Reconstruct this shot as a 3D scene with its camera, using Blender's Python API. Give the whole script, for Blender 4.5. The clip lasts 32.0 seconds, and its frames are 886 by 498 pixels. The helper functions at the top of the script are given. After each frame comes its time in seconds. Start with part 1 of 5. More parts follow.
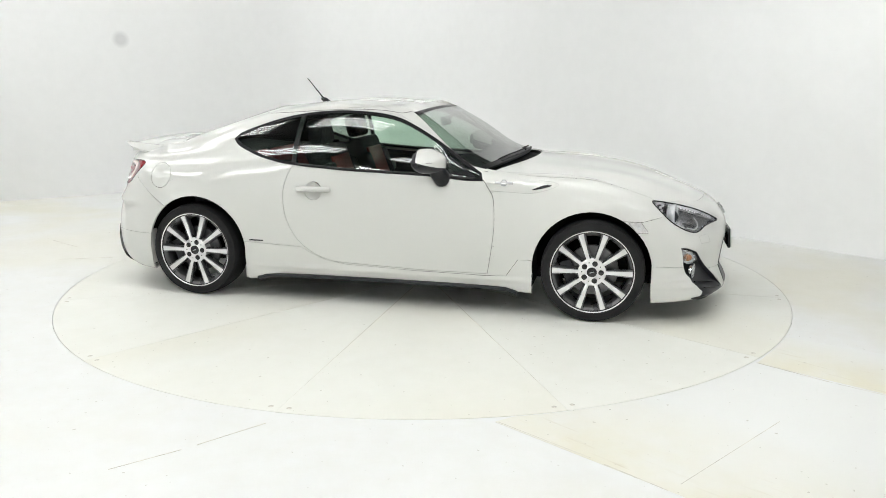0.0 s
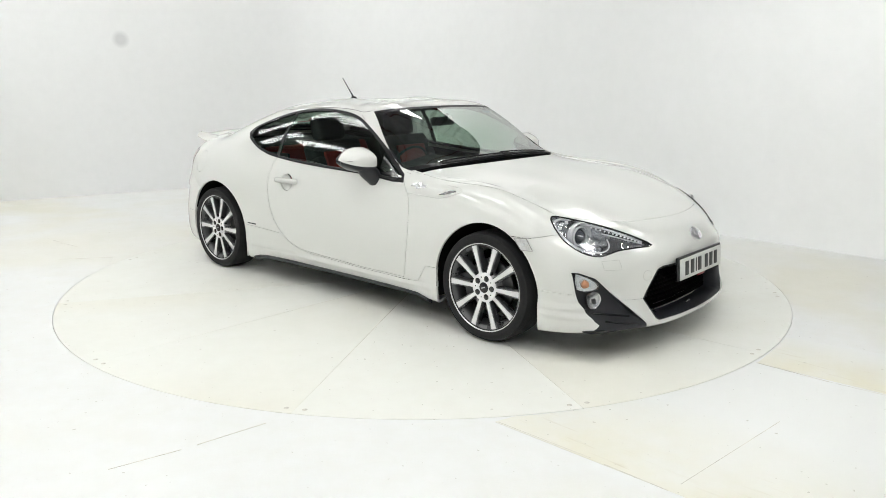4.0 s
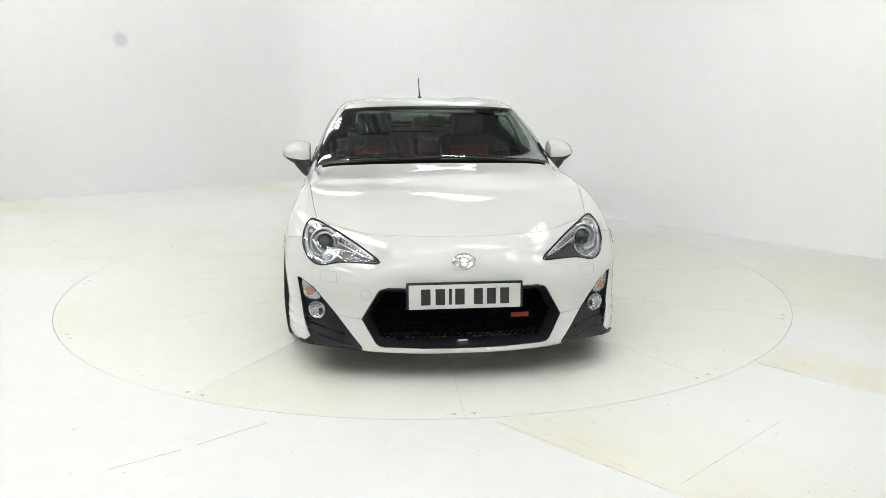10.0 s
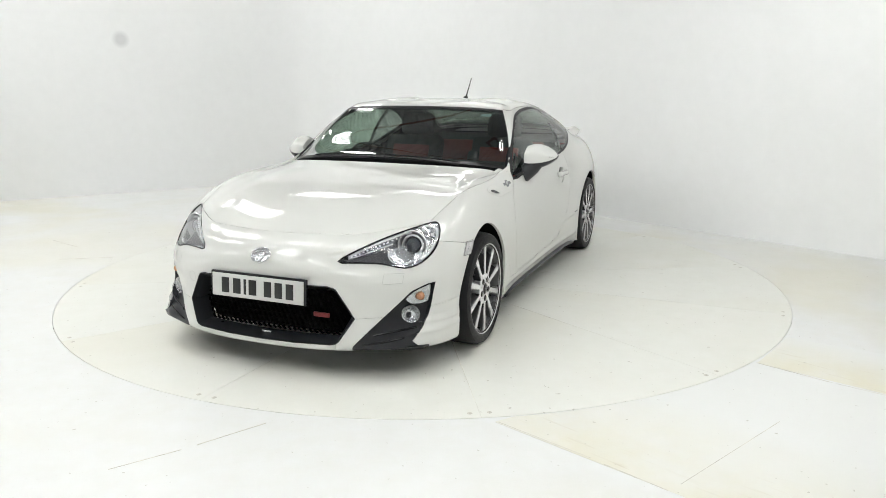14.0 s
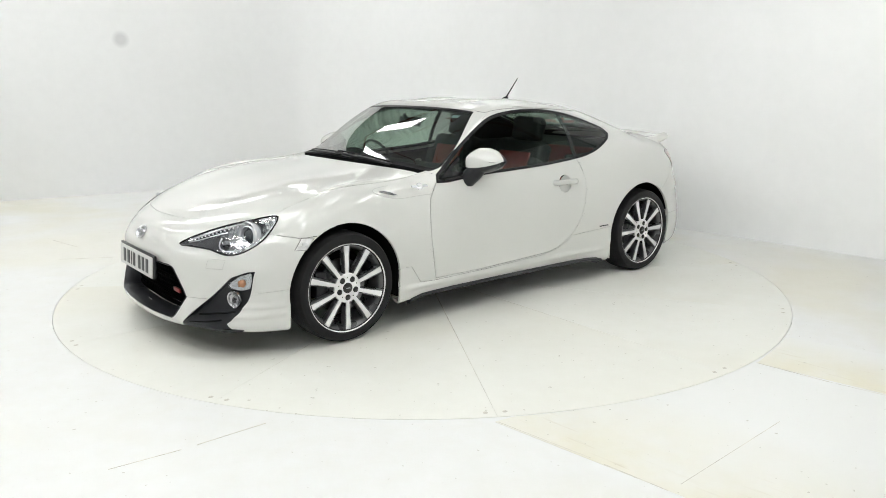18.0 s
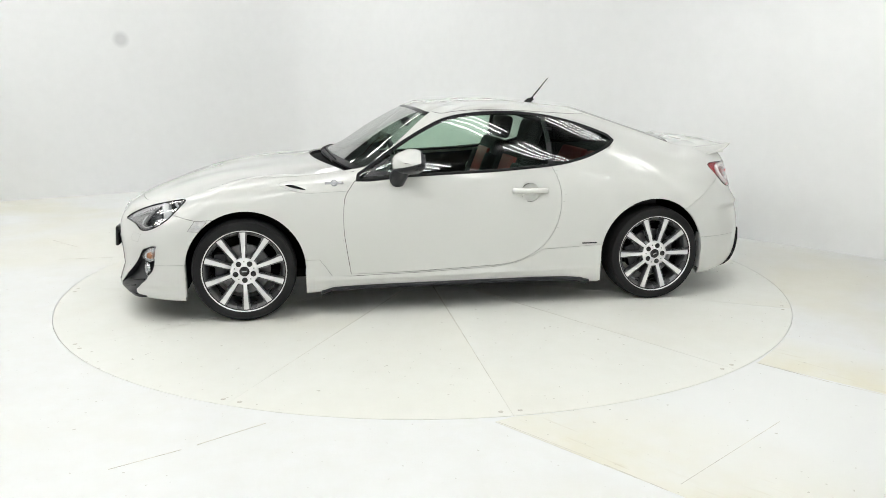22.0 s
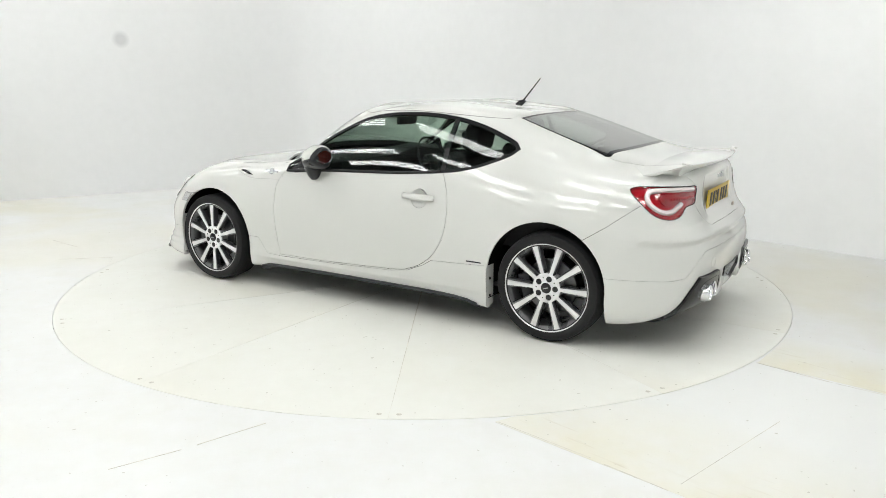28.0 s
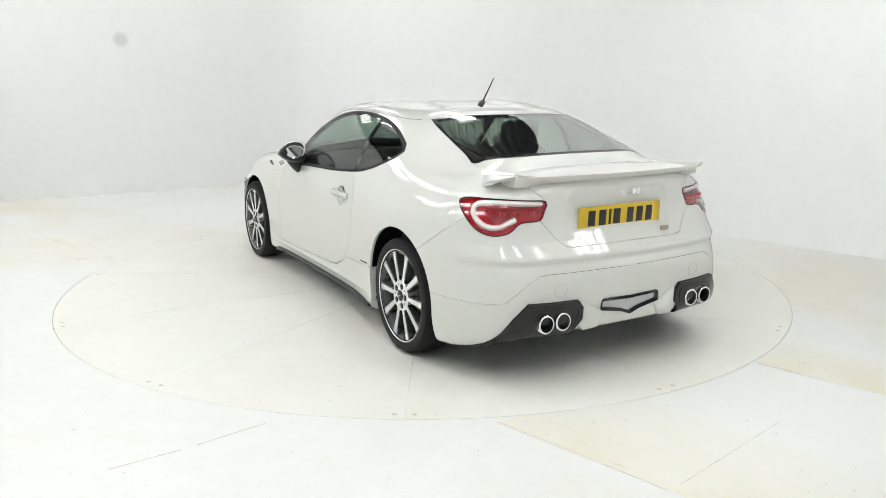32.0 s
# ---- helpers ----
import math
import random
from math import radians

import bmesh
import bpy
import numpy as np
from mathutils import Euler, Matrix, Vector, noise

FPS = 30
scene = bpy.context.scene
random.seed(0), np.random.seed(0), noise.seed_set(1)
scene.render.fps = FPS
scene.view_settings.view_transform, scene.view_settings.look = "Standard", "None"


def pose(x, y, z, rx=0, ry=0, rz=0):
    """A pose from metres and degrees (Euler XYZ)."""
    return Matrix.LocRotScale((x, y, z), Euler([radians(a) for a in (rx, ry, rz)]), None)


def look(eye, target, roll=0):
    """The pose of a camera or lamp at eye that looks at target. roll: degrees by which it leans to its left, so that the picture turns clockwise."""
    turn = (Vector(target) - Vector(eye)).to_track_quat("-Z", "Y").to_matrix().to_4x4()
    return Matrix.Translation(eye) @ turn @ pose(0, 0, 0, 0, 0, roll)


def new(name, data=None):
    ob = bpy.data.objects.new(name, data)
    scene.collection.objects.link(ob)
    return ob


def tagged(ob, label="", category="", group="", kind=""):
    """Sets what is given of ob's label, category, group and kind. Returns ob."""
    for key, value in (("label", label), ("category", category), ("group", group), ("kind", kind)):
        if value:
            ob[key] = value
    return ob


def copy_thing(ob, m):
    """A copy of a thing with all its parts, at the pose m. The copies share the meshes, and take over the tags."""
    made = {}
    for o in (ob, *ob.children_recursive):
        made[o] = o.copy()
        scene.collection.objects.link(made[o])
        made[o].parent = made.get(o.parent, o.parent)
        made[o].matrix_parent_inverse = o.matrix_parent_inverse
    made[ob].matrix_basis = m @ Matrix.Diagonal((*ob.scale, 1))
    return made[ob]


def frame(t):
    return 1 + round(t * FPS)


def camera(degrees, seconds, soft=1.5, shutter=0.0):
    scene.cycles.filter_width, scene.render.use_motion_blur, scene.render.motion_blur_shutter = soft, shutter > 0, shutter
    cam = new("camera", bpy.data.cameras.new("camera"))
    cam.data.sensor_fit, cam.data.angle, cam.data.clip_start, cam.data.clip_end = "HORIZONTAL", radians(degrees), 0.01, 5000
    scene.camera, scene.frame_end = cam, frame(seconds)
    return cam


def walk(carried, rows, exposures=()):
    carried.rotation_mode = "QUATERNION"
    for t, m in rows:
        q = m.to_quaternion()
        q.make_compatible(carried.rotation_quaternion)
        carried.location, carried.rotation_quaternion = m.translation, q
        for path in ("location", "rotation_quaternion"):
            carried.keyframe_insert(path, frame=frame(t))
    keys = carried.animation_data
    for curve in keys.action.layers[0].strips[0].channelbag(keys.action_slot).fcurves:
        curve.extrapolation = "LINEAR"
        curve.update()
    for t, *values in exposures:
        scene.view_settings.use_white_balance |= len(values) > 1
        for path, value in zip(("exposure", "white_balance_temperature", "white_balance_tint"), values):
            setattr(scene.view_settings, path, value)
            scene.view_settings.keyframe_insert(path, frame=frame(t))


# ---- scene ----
# ---------------------------------------------------------------- camera
EYE = Vector((0.0, -5.474, 1.407))
AIM = Vector((0.02208, 0.97604, -0.21646))
cam = camera(59.64, 32.0, soft=0.8)
walk(cam, [(0.0, look(EYE, EYE + AIM, 0.04)), (32.0, look(EYE, EYE + AIM, 0.04))])
scene.view_settings.exposure = 0.0

# ---------------------------------------------------------------- light
world = bpy.data.worlds.new("world")
scene.world = world
world.use_nodes = True
world.node_tree.nodes["Background"].inputs[0].default_value = (0.6, 0.62, 0.65, 1)
world.node_tree.nodes["Background"].inputs[1].default_value = 0.06

TUBE_POWER = 14.6


# ---------------------------------------------------------------- materials
def base_material(name):
    m = bpy.data.materials.new(name)
    m.use_nodes = True
    return m, m.node_tree, m.node_tree.nodes["Principled BSDF"]


def surface(name, colour, rough=0.5, metal=0.0, vary=0.06, scale=8.0, bump=0.0, bump_scale=60.0, coat=0.0, ior=1.5, spec=0.5):
    """A principled surface whose colour and gloss vary at two scales."""
    m, tree, b = base_material(name)
    n, l = tree.nodes, tree.links
    b.inputs["Metallic"].default_value = metal
    b.inputs["IOR"].default_value = ior
    b.inputs["Coat Weight"].default_value = coat
    b.inputs["Specular IOR Level"].default_value = spec
    b.inputs["Coat Roughness"].default_value = 0.04
    co = n.new("ShaderNodeTexCoord")
    big, fine = n.new("ShaderNodeTexNoise"), n.new("ShaderNodeTexNoise")
    big.inputs["Scale"].default_value, fine.inputs["Scale"].default_value = scale, scale * 13
    big.inputs["Detail"].default_value = 4
    for t in (big, fine):
        l.new(co.outputs["Object"], t.inputs["Vector"])
    add = n.new("ShaderNodeMath")
    add.operation = "MULTIPLY_ADD"
    add.inputs[1].default_value = 0.35
    l.new(fine.outputs["Fac"], add.inputs[0])
    l.new(big.outputs["Fac"], add.inputs[2])
    ramp = n.new("ShaderNodeMapRange")
    ramp.inputs["From Min"].default_value, ramp.inputs["From Max"].default_value = 0.35, 1.0
    ramp.inputs["To Min"].default_value, ramp.inputs["To Max"].default_value = 1 - vary, 1 + vary
    l.new(add.outputs[0], ramp.inputs["Value"])
    mul = n.new("ShaderNodeVectorMath")
    mul.operation = "SCALE"
    mul.inputs[0].default_value = colour[:3]
    l.new(ramp.outputs["Result"], mul.inputs["Scale"])
    l.new(mul.outputs[0], b.inputs["Base Color"])
    rr = n.new("ShaderNodeMapRange")
    rr.inputs["To Min"].default_value, rr.inputs["To Max"].default_value = max(0.0, rough * 0.8), min(1.0, rough * 1.2)
    l.new(big.outputs["Fac"], rr.inputs["Value"])
    l.new(rr.outputs["Result"], b.inputs["Roughness"])
    if bump:
        tex, bp = n.new("ShaderNodeTexNoise"), n.new("ShaderNodeBump")
        tex.inputs["Scale"].default_value = bump_scale
        l.new(co.outputs["Object"], tex.inputs["Vector"])
        bp.inputs["Strength"].default_value, bp.inputs["Distance"].default_value = bump, 0.004
        l.new(tex.outputs["Fac"], bp.inputs["Height"])
        l.new(bp.outputs["Normal"], b.inputs["Normal"])
    return m


def pearl_paint():
    m, tree, b = base_material("pearl_white_paint")
    n, l = tree.nodes, tree.links
    co, fl, ns = n.new("ShaderNodeTexCoord"), n.new("ShaderNodeTexNoise"), n.new("ShaderNodeTexNoise")
    fl.inputs["Scale"].default_value, ns.inputs["Scale"].default_value = 2600, 3.0
    l.new(co.outputs["Object"], fl.inputs["Vector"])
    l.new(co.outputs["Object"], ns.inputs["Vector"])
    mix = n.new("ShaderNodeMix")
    mix.data_type = "RGBA"
    mix.inputs["A"].default_value, mix.inputs["B"].default_value = (0.635, 0.64, 0.612, 1), (0.68, 0.685, 0.657, 1)
    l.new(fl.outputs["Fac"], mix.inputs["Factor"])
    l.new(mix.outputs["Result"], b.inputs["Base Color"])
    rr = n.new("ShaderNodeMapRange")
    rr.inputs["To Min"].default_value, rr.inputs["To Max"].default_value = 0.4, 0.48
    l.new(ns.outputs["Fac"], rr.inputs["Value"])
    l.new(rr.outputs["Result"], b.inputs["Roughness"])
    b.inputs["Coat Weight"].default_value, b.inputs["Coat Roughness"].default_value = 1.0, 0.008
    b.inputs["Specular IOR Level"].default_value = 0.08
    return m


def glass_material(name, tint, rough=0.0, gloss=0.07, rise=2.2):
    """A thin pane: tinted see-through with a mirror gloss that grows at grazing angles."""
    m, tree, b = base_material(name)
    n, l = tree.nodes, tree.links
    n.remove(b)
    tr, gl, mx, fr = n.new("ShaderNodeBsdfTransparent"), n.new("ShaderNodeBsdfGlossy"), n.new("ShaderNodeMixShader"), n.new("ShaderNodeLayerWeight")
    power, gain = n.new("ShaderNodeMath"), n.new("ShaderNodeMath")
    power.operation, gain.operation = "POWER", "MULTIPLY_ADD"
    power.inputs[1].default_value = rise
    gain.inputs[1].default_value, gain.inputs[2].default_value = 0.92 - gloss, gloss
    tr.inputs["Color"].default_value = (*tint, 1)
    gl.inputs["Roughness"].default_value = rough
    l.new(fr.outputs["Facing"], power.inputs[0])
    l.new(power.outputs[0], gain.inputs[0])
    l.new(gain.outputs[0], mx.inputs[0])
    l.new(tr.outputs[0], mx.inputs[1])
    l.new(gl.outputs[0], mx.inputs[2])
    l.new(mx.outputs[0], n["Material Output"].inputs["Surface"])
    return m


def glow(name, colour, strength):
    m, tree, b = base_material(name)
    b.inputs["Base Color"].default_value = (*colour, 1)
    b.inputs["Emission Color"].default_value = (*colour, 1)
    b.inputs["Emission Strength"].default_value = strength
    return m


def painted_floor(name, clean, dirty, amount, marks=True, shift=False, smudge=None, worn=None):
    """White floor paint with yellowed patches, scuffs and specks."""
    m, tree, b = base_material(name)
    n, l = tree.nodes, tree.links
    co = n.new("ShaderNodeTexCoord")
    where = co.outputs["Object"]
    if shift:
        info, move = n.new("ShaderNodeObjectInfo"), n.new("ShaderNodeVectorMath")
        move.operation = "MULTIPLY_ADD"
        move.inputs[1].default_value = (40, 40, 40)
        l.new(info.outputs["Random"], move.inputs[0])
        l.new(co.outputs["Object"], move.inputs[2])
        where = move.outputs[0]

    def noise_of(scale, detail=5, rough=0.6, distort=0.0):
        t = n.new("ShaderNodeTexNoise")
        t.inputs["Scale"].default_value, t.inputs["Detail"].default_value = scale, detail
        t.inputs["Roughness"].default_value, t.inputs["Distortion"].default_value = rough, distort
        l.new(where, t.inputs["Vector"])
        return t

    def ranged(src, lo, hi, a=0.0, z=1.0):
        r = n.new("ShaderNodeMapRange")
        for k, v in (("From Min", lo), ("From Max", hi), ("To Min", a), ("To Max", z)):
            r.inputs[k].default_value = v
        l.new(src, r.inputs["Value"])
        return r.outputs["Result"]

    def mixed(fac, a, c):
        x = n.new("ShaderNodeMix")
        x.data_type = "RGBA"
        l.new(fac, x.inputs["Factor"])
        for key, v in (("A", a), ("B", c)):
            if isinstance(v, tuple):
                x.inputs[key].default_value = (*v, 1)
            else:
                l.new(v, x.inputs[key])
        return x.outputs["Result"]

    patch = ranged(noise_of(0.55, 3, 0.5, 0.4).outputs["Fac"], 0.47, 0.68, 0.0, amount)
    col = mixed(patch, clean, dirty)
    fine = ranged(noise_of(9, 6).outputs["Fac"], 0.3, 0.75, 0.0, 0.16)
    col = mixed(fine, col, tuple(c * 0.86 for c in dirty))
    if marks:
        speck = ranged(noise_of(42, 2, 0.4).outputs["Fac"], 0.735, 0.76, 0.0, 0.55)
        col = mixed(speck, col, (0.42, 0.39, 0.33))
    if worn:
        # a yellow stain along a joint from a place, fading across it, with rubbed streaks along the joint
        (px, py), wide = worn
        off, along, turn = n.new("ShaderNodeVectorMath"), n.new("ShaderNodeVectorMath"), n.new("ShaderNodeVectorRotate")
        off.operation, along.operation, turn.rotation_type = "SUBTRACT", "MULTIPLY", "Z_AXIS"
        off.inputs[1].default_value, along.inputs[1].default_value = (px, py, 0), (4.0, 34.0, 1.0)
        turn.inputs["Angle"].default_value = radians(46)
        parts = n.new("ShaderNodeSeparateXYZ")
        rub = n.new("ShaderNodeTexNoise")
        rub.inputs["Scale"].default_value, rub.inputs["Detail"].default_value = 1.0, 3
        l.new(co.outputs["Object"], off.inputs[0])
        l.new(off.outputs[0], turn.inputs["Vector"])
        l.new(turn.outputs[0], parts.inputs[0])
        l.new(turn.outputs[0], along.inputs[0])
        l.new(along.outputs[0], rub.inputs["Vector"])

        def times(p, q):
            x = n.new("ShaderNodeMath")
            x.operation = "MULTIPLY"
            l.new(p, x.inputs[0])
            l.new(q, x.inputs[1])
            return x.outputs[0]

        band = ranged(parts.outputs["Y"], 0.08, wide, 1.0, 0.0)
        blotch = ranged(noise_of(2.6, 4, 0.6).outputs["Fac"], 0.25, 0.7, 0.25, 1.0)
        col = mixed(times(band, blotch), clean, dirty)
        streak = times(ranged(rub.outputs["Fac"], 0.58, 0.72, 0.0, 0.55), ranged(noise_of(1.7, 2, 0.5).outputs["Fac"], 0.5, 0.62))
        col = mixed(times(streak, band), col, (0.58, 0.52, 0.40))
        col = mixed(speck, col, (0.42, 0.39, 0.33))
    if smudge:
        far = n.new("ShaderNodeVectorMath")
        far.operation = "DISTANCE"
        far.inputs[1].default_value = smudge
        l.new(co.outputs["Object"], far.inputs[0])
        col = mixed(ranged(far.outputs["Value"], 0.11, 0.05, 0.0, 0.55), col, (0.52, 0.525, 0.53))
    l.new(col, b.inputs["Base Color"])
    l.new(ranged(noise_of(3.0).outputs["Fac"], 0.3, 0.7, 0.32, 0.55), b.inputs["Roughness"])
    bp = n.new("ShaderNodeBump")
    bp.inputs["Strength"].default_value, bp.inputs["Distance"].default_value = 0.12, 0.003
    l.new(noise_of(120, 3).outputs["Fac"], bp.inputs["Height"])
    l.new(bp.outputs["Normal"], b.inputs["Normal"])
    return m


PAINT = pearl_paint()
GLOSS_BLACK = surface("gloss_black_trim", (0.010, 0.010, 0.012), 0.16, vary=0.1)
MATT_BLACK = surface("matt_black_plastic", (0.018, 0.018, 0.019), 0.5, vary=0.15, scale=20, bump=0.2, bump_scale=400, spec=0.3)
DARK_GREY = surface("dark_grey_plastic", (0.022, 0.023, 0.026), 0.3, vary=0.12, scale=12, spec=0.35)
VOID_BLACK = surface("underbody_black", (0.008, 0.008, 0.008), 0.8, vary=0.2, spec=0.1)
RUBBER = surface("tyre_rubber", (0.015, 0.015, 0.0155), 0.62, vary=0.2, scale=14, bump=0.3, bump_scale=220, spec=0.2)
ALLOY = surface("machined_alloy", (0.83, 0.83, 0.84), 0.24, metal=0.55, vary=0.03, scale=15)
ALLOY_DARK = surface("anthracite_alloy", (0.075, 0.077, 0.08), 0.28, metal=0.4, vary=0.15, scale=15)
STEEL = surface("brake_steel", (0.16, 0.16, 0.165), 0.4, metal=1.0, vary=0.15, scale=20)
CHROME = surface("chrome", (0.86, 0.87, 0.88), 0.06, metal=1.0, vary=0.02)
SILVER = surface("silver_reflector", (0.72, 0.73, 0.75), 0.18, metal=1.0, vary=0.08, scale=25)
GLASS_FRONT = glass_material("windscreen_glass", (0.58, 0.69, 0.62), rise=1.6)
GLASS_SIDE = glass_material("side_glass", (0.68, 0.81, 0.72), rise=4.5)
GLASS_REAR = glass_material("rear_glass", (0.60, 0.71, 0.62), rise=1.25)
GLASS_TINT = glass_material("quarter_glass", (0.50, 0.55, 0.52), rise=4.5)
LENS = glass_material("clear_lens", (0.92, 0.93, 0.94), gloss=0.03)
MIRROR = surface("mirror_glass", (0.8, 0.82, 0.84), 0.02, metal=1.0, vary=0.01)
PLATE_WHITE = surface("white_plate", (0.62, 0.62, 0.60), 0.35, vary=0.04)
PLATE_YELLOW = surface("yellow_plate", (0.62, 0.43, 0.03), 0.35, vary=0.05)
WINDOW_RUBBER = surface("window_rubber", (0.011, 0.011, 0.012), 0.42, vary=0.12, spec=0.16)
FRIT = surface("black_glass_border", (0.010, 0.010, 0.011), 0.34, vary=0.1, spec=0.22)
INK = surface("black_ink", (0.012, 0.012, 0.012), 0.4)
SEAT_RED = surface("red_leather", (0.22, 0.016, 0.013), 0.45, vary=0.15, scale=10, bump=0.2, bump_scale=180)
SEAT_BLACK = surface("black_fabric", (0.018, 0.018, 0.02), 0.75, vary=0.2, scale=20, bump=0.3, bump_scale=300)
LINER = surface("grey_headliner", (0.09, 0.09, 0.09), 0.9, vary=0.1)
ORANGE = surface("amber_bulb", (0.50, 0.24, 0.13), 0.25, vary=0.1)
WALL_WHITE = painted_floor("white_wall_paint", (0.875, 0.88, 0.88), (0.835, 0.84, 0.835), 0.5, marks=False, smudge=(-3.67, 4.255, 1.854))
FLOOR_WHITE = painted_floor("white_floor_paint", (0.80, 0.808, 0.80), (0.75, 0.72, 0.58), 0.6)
DISC_WHITE = painted_floor("turntable_paint", (0.81, 0.815, 0.765), (0.76, 0.74, 0.64), 0.5, shift=True)
PANEL_BLACK = surface("black_bumper_plastic", (0.008, 0.008, 0.009), 0.13, vary=0.15, scale=10, spec=0.45)
EMBLEM = surface("emblem_silver", (0.54, 0.55, 0.56), 0.22, metal=0.6, vary=0.15, scale=60)
GROOVE = surface("panel_groove", (0.24, 0.24, 0.23), 0.7)
BOLT_DIRT = surface("bolt_dirt", (0.62, 0.60, 0.54), 0.7, vary=0.4, scale=60)
JOINT = surface("floor_joint_dirt", (0.64, 0.615, 0.55), 0.9, vary=0.35, scale=9)
SEAM = surface("seam_dirt", (0.66, 0.64, 0.57), 0.9, vary=0.4, scale=6)


# ---------------------------------------------------------------- mesh tools
from mathutils.kdtree import KDTree


def mesh_of(name, bm, material, sharp=35):
    me = bpy.data.meshes.new(name)
    bm.normal_update()
    bm.to_mesh(me)
    bm.free()
    me.materials.append(material)
    for p in me.polygons:
        p.use_smooth = True
    if "skin_n" in me.attributes:
        vn = np.zeros(len(me.vertices) * 3)
        me.attributes["skin_n"].data.foreach_get("vector", vn)
        vn = vn.reshape(-1, 3)
        out = []
        for p in me.polygons:
            flange = me.attributes["flange"].data[p.index].value
            out += [tuple(p.normal) if flange else tuple(vn[v]) for v in p.vertices]
        me.normals_split_custom_set(out)
    else:
        me.set_sharp_from_angle(angle=radians(sharp))
    return me


def part(name, bm, material, parent=None, label="", m=None, sharp=35):
    """Links a bmesh as one mesh object, under parent if one is given."""
    ob = new(name, mesh_of(name, bm, material, sharp))
    if parent:
        ob.parent = parent
    if m is not None:
        ob.matrix_basis = m
    if label:
        ob["label"] = label
    return ob


def thing(name, label, category, group="", kind=""):
    return tagged(new(name), label, category, group, kind)


def box(sx, sy, sz, bevel=0.0, m=None, segments=2):
    bm = bmesh.new()
    bmesh.ops.create_cube(bm, size=1.0)
    bmesh.ops.scale(bm, vec=(sx, sy, sz), verts=bm.verts)
    if bevel:
        bmesh.ops.bevel(bm, geom=bm.edges[:], offset=bevel, segments=segments, affect="EDGES", profile=0.6)
    if m is not None:
        bmesh.ops.transform(bm, matrix=m, verts=bm.verts)
    return bm


def merge_in(bm, other, m=None):
    me = bpy.data.meshes.new("tmp")
    if m is not None:
        bmesh.ops.transform(other, matrix=m, verts=other.verts)
    other.to_mesh(me)
    other.free()
    bm.from_mesh(me)
    bpy.data.meshes.remove(me)
    return bm


def lathe(profile, steps=48, axis="Y"):
    """Turns (radius, along) pairs round an axis."""
    bm = bmesh.new()
    rings = []
    for k in range(steps):
        a = 2 * math.pi * k / steps
        c, s = math.cos(a), math.sin(a)
        if axis == "Y":
            rings.append([bm.verts.new((r * c, h, r * s)) for r, h in profile])
        elif axis == "X":
            rings.append([bm.verts.new((h, r * c, r * s)) for r, h in profile])
        else:
            rings.append([bm.verts.new((r * c, r * s, h)) for r, h in profile])
    for k in range(steps):
        a, b = rings[k], rings[(k + 1) % steps]
        for i in range(len(profile) - 1):
            bm.faces.new((a[i], b[i], b[i + 1], a[i + 1]))
    bmesh.ops.remove_doubles(bm, verts=bm.verts, dist=1e-6)
    bmesh.ops.recalc_face_normals(bm, faces=bm.faces)
    return bm


def prism(outline, depth, bevel=0.0, m=None):
    """A flat outline in x, y with a thickness along z."""
    bm = bmesh.new()
    vs = [bm.verts.new((x, y, 0)) for x, y in outline]
    f = bm.faces.new(vs)
    ext = bmesh.ops.extrude_face_region(bm, geom=[f])
    bmesh.ops.translate(bm, vec=(0, 0, depth), verts=[v for v in ext["geom"] if isinstance(v, bmesh.types.BMVert)])
    bmesh.ops.recalc_face_normals(bm, faces=bm.faces)
    if bevel:
        bmesh.ops.bevel(bm, geom=bm.edges[:], offset=bevel, segments=2, affect="EDGES", profile=0.6)
    if m is not None:
        bmesh.ops.transform(bm, matrix=m, verts=bm.verts)
    return bm


def tube(points, radius, sides=8, closed=False):
    """A round bar along points; radius may be a list."""
    bm = bmesh.new()
    pts = [Vector(q) for q in points]
    n = len(pts)
    rings = []
    for i, q in enumerate(pts):
        d = (pts[(i + 1) % n] - pts[i - 1]) if closed else (pts[min(i + 1, n - 1)] - pts[max(i - 1, 0)])
        d.normalize()
        side = d.cross(Vector((0, 0, 1)))
        if side.length < 1e-3:
            side = d.cross(Vector((0, 1, 0)))
        side.normalize()
        up = side.cross(d)
        r = radius[i] if isinstance(radius, (list, tuple)) else radius
        rings.append([bm.verts.new(q + (side * math.cos(a) + up * math.sin(a)) * r) for a in (2 * math.pi * k / sides for k in range(sides))])
    for i in range(n if closed else n - 1):
        a, b = rings[i], rings[(i + 1) % n]
        for k in range(sides):
            bm.faces.new((a[k], a[(k + 1) % sides], b[(k + 1) % sides], b[k]))
    if not closed:
        bm.faces.new(rings[0])
        bm.faces.new(rings[-1])
    bmesh.ops.recalc_face_normals(bm, faces=bm.faces)
    return bm


def curve_through(points, per=6, closed=False):
    """Points along a Catmull-Rom curve."""
    q = [np.array(v, float) for v in points]
    n = len(q)
    out = []
    for i in range(n if closed else n - 1):
        if closed:
            a, b, c, d = q[i - 1], q[i], q[(i + 1) % n], q[(i + 2) % n]
        else:
            a, b, c, d = q[max(i - 1, 0)], q[i], q[i + 1], q[min(i + 2, n - 1)]
        for k in range(per):
            t = k / per
            out.append(0.5 * (2 * b + (c - a) * t + (2 * a - 5 * b + 4 * c - d) * t * t + (3 * b - a - 3 * c + d) * t ** 3))
    if not closed:
        out.append(q[-1])
    return [tuple(float(x) for x in v) for v in out]


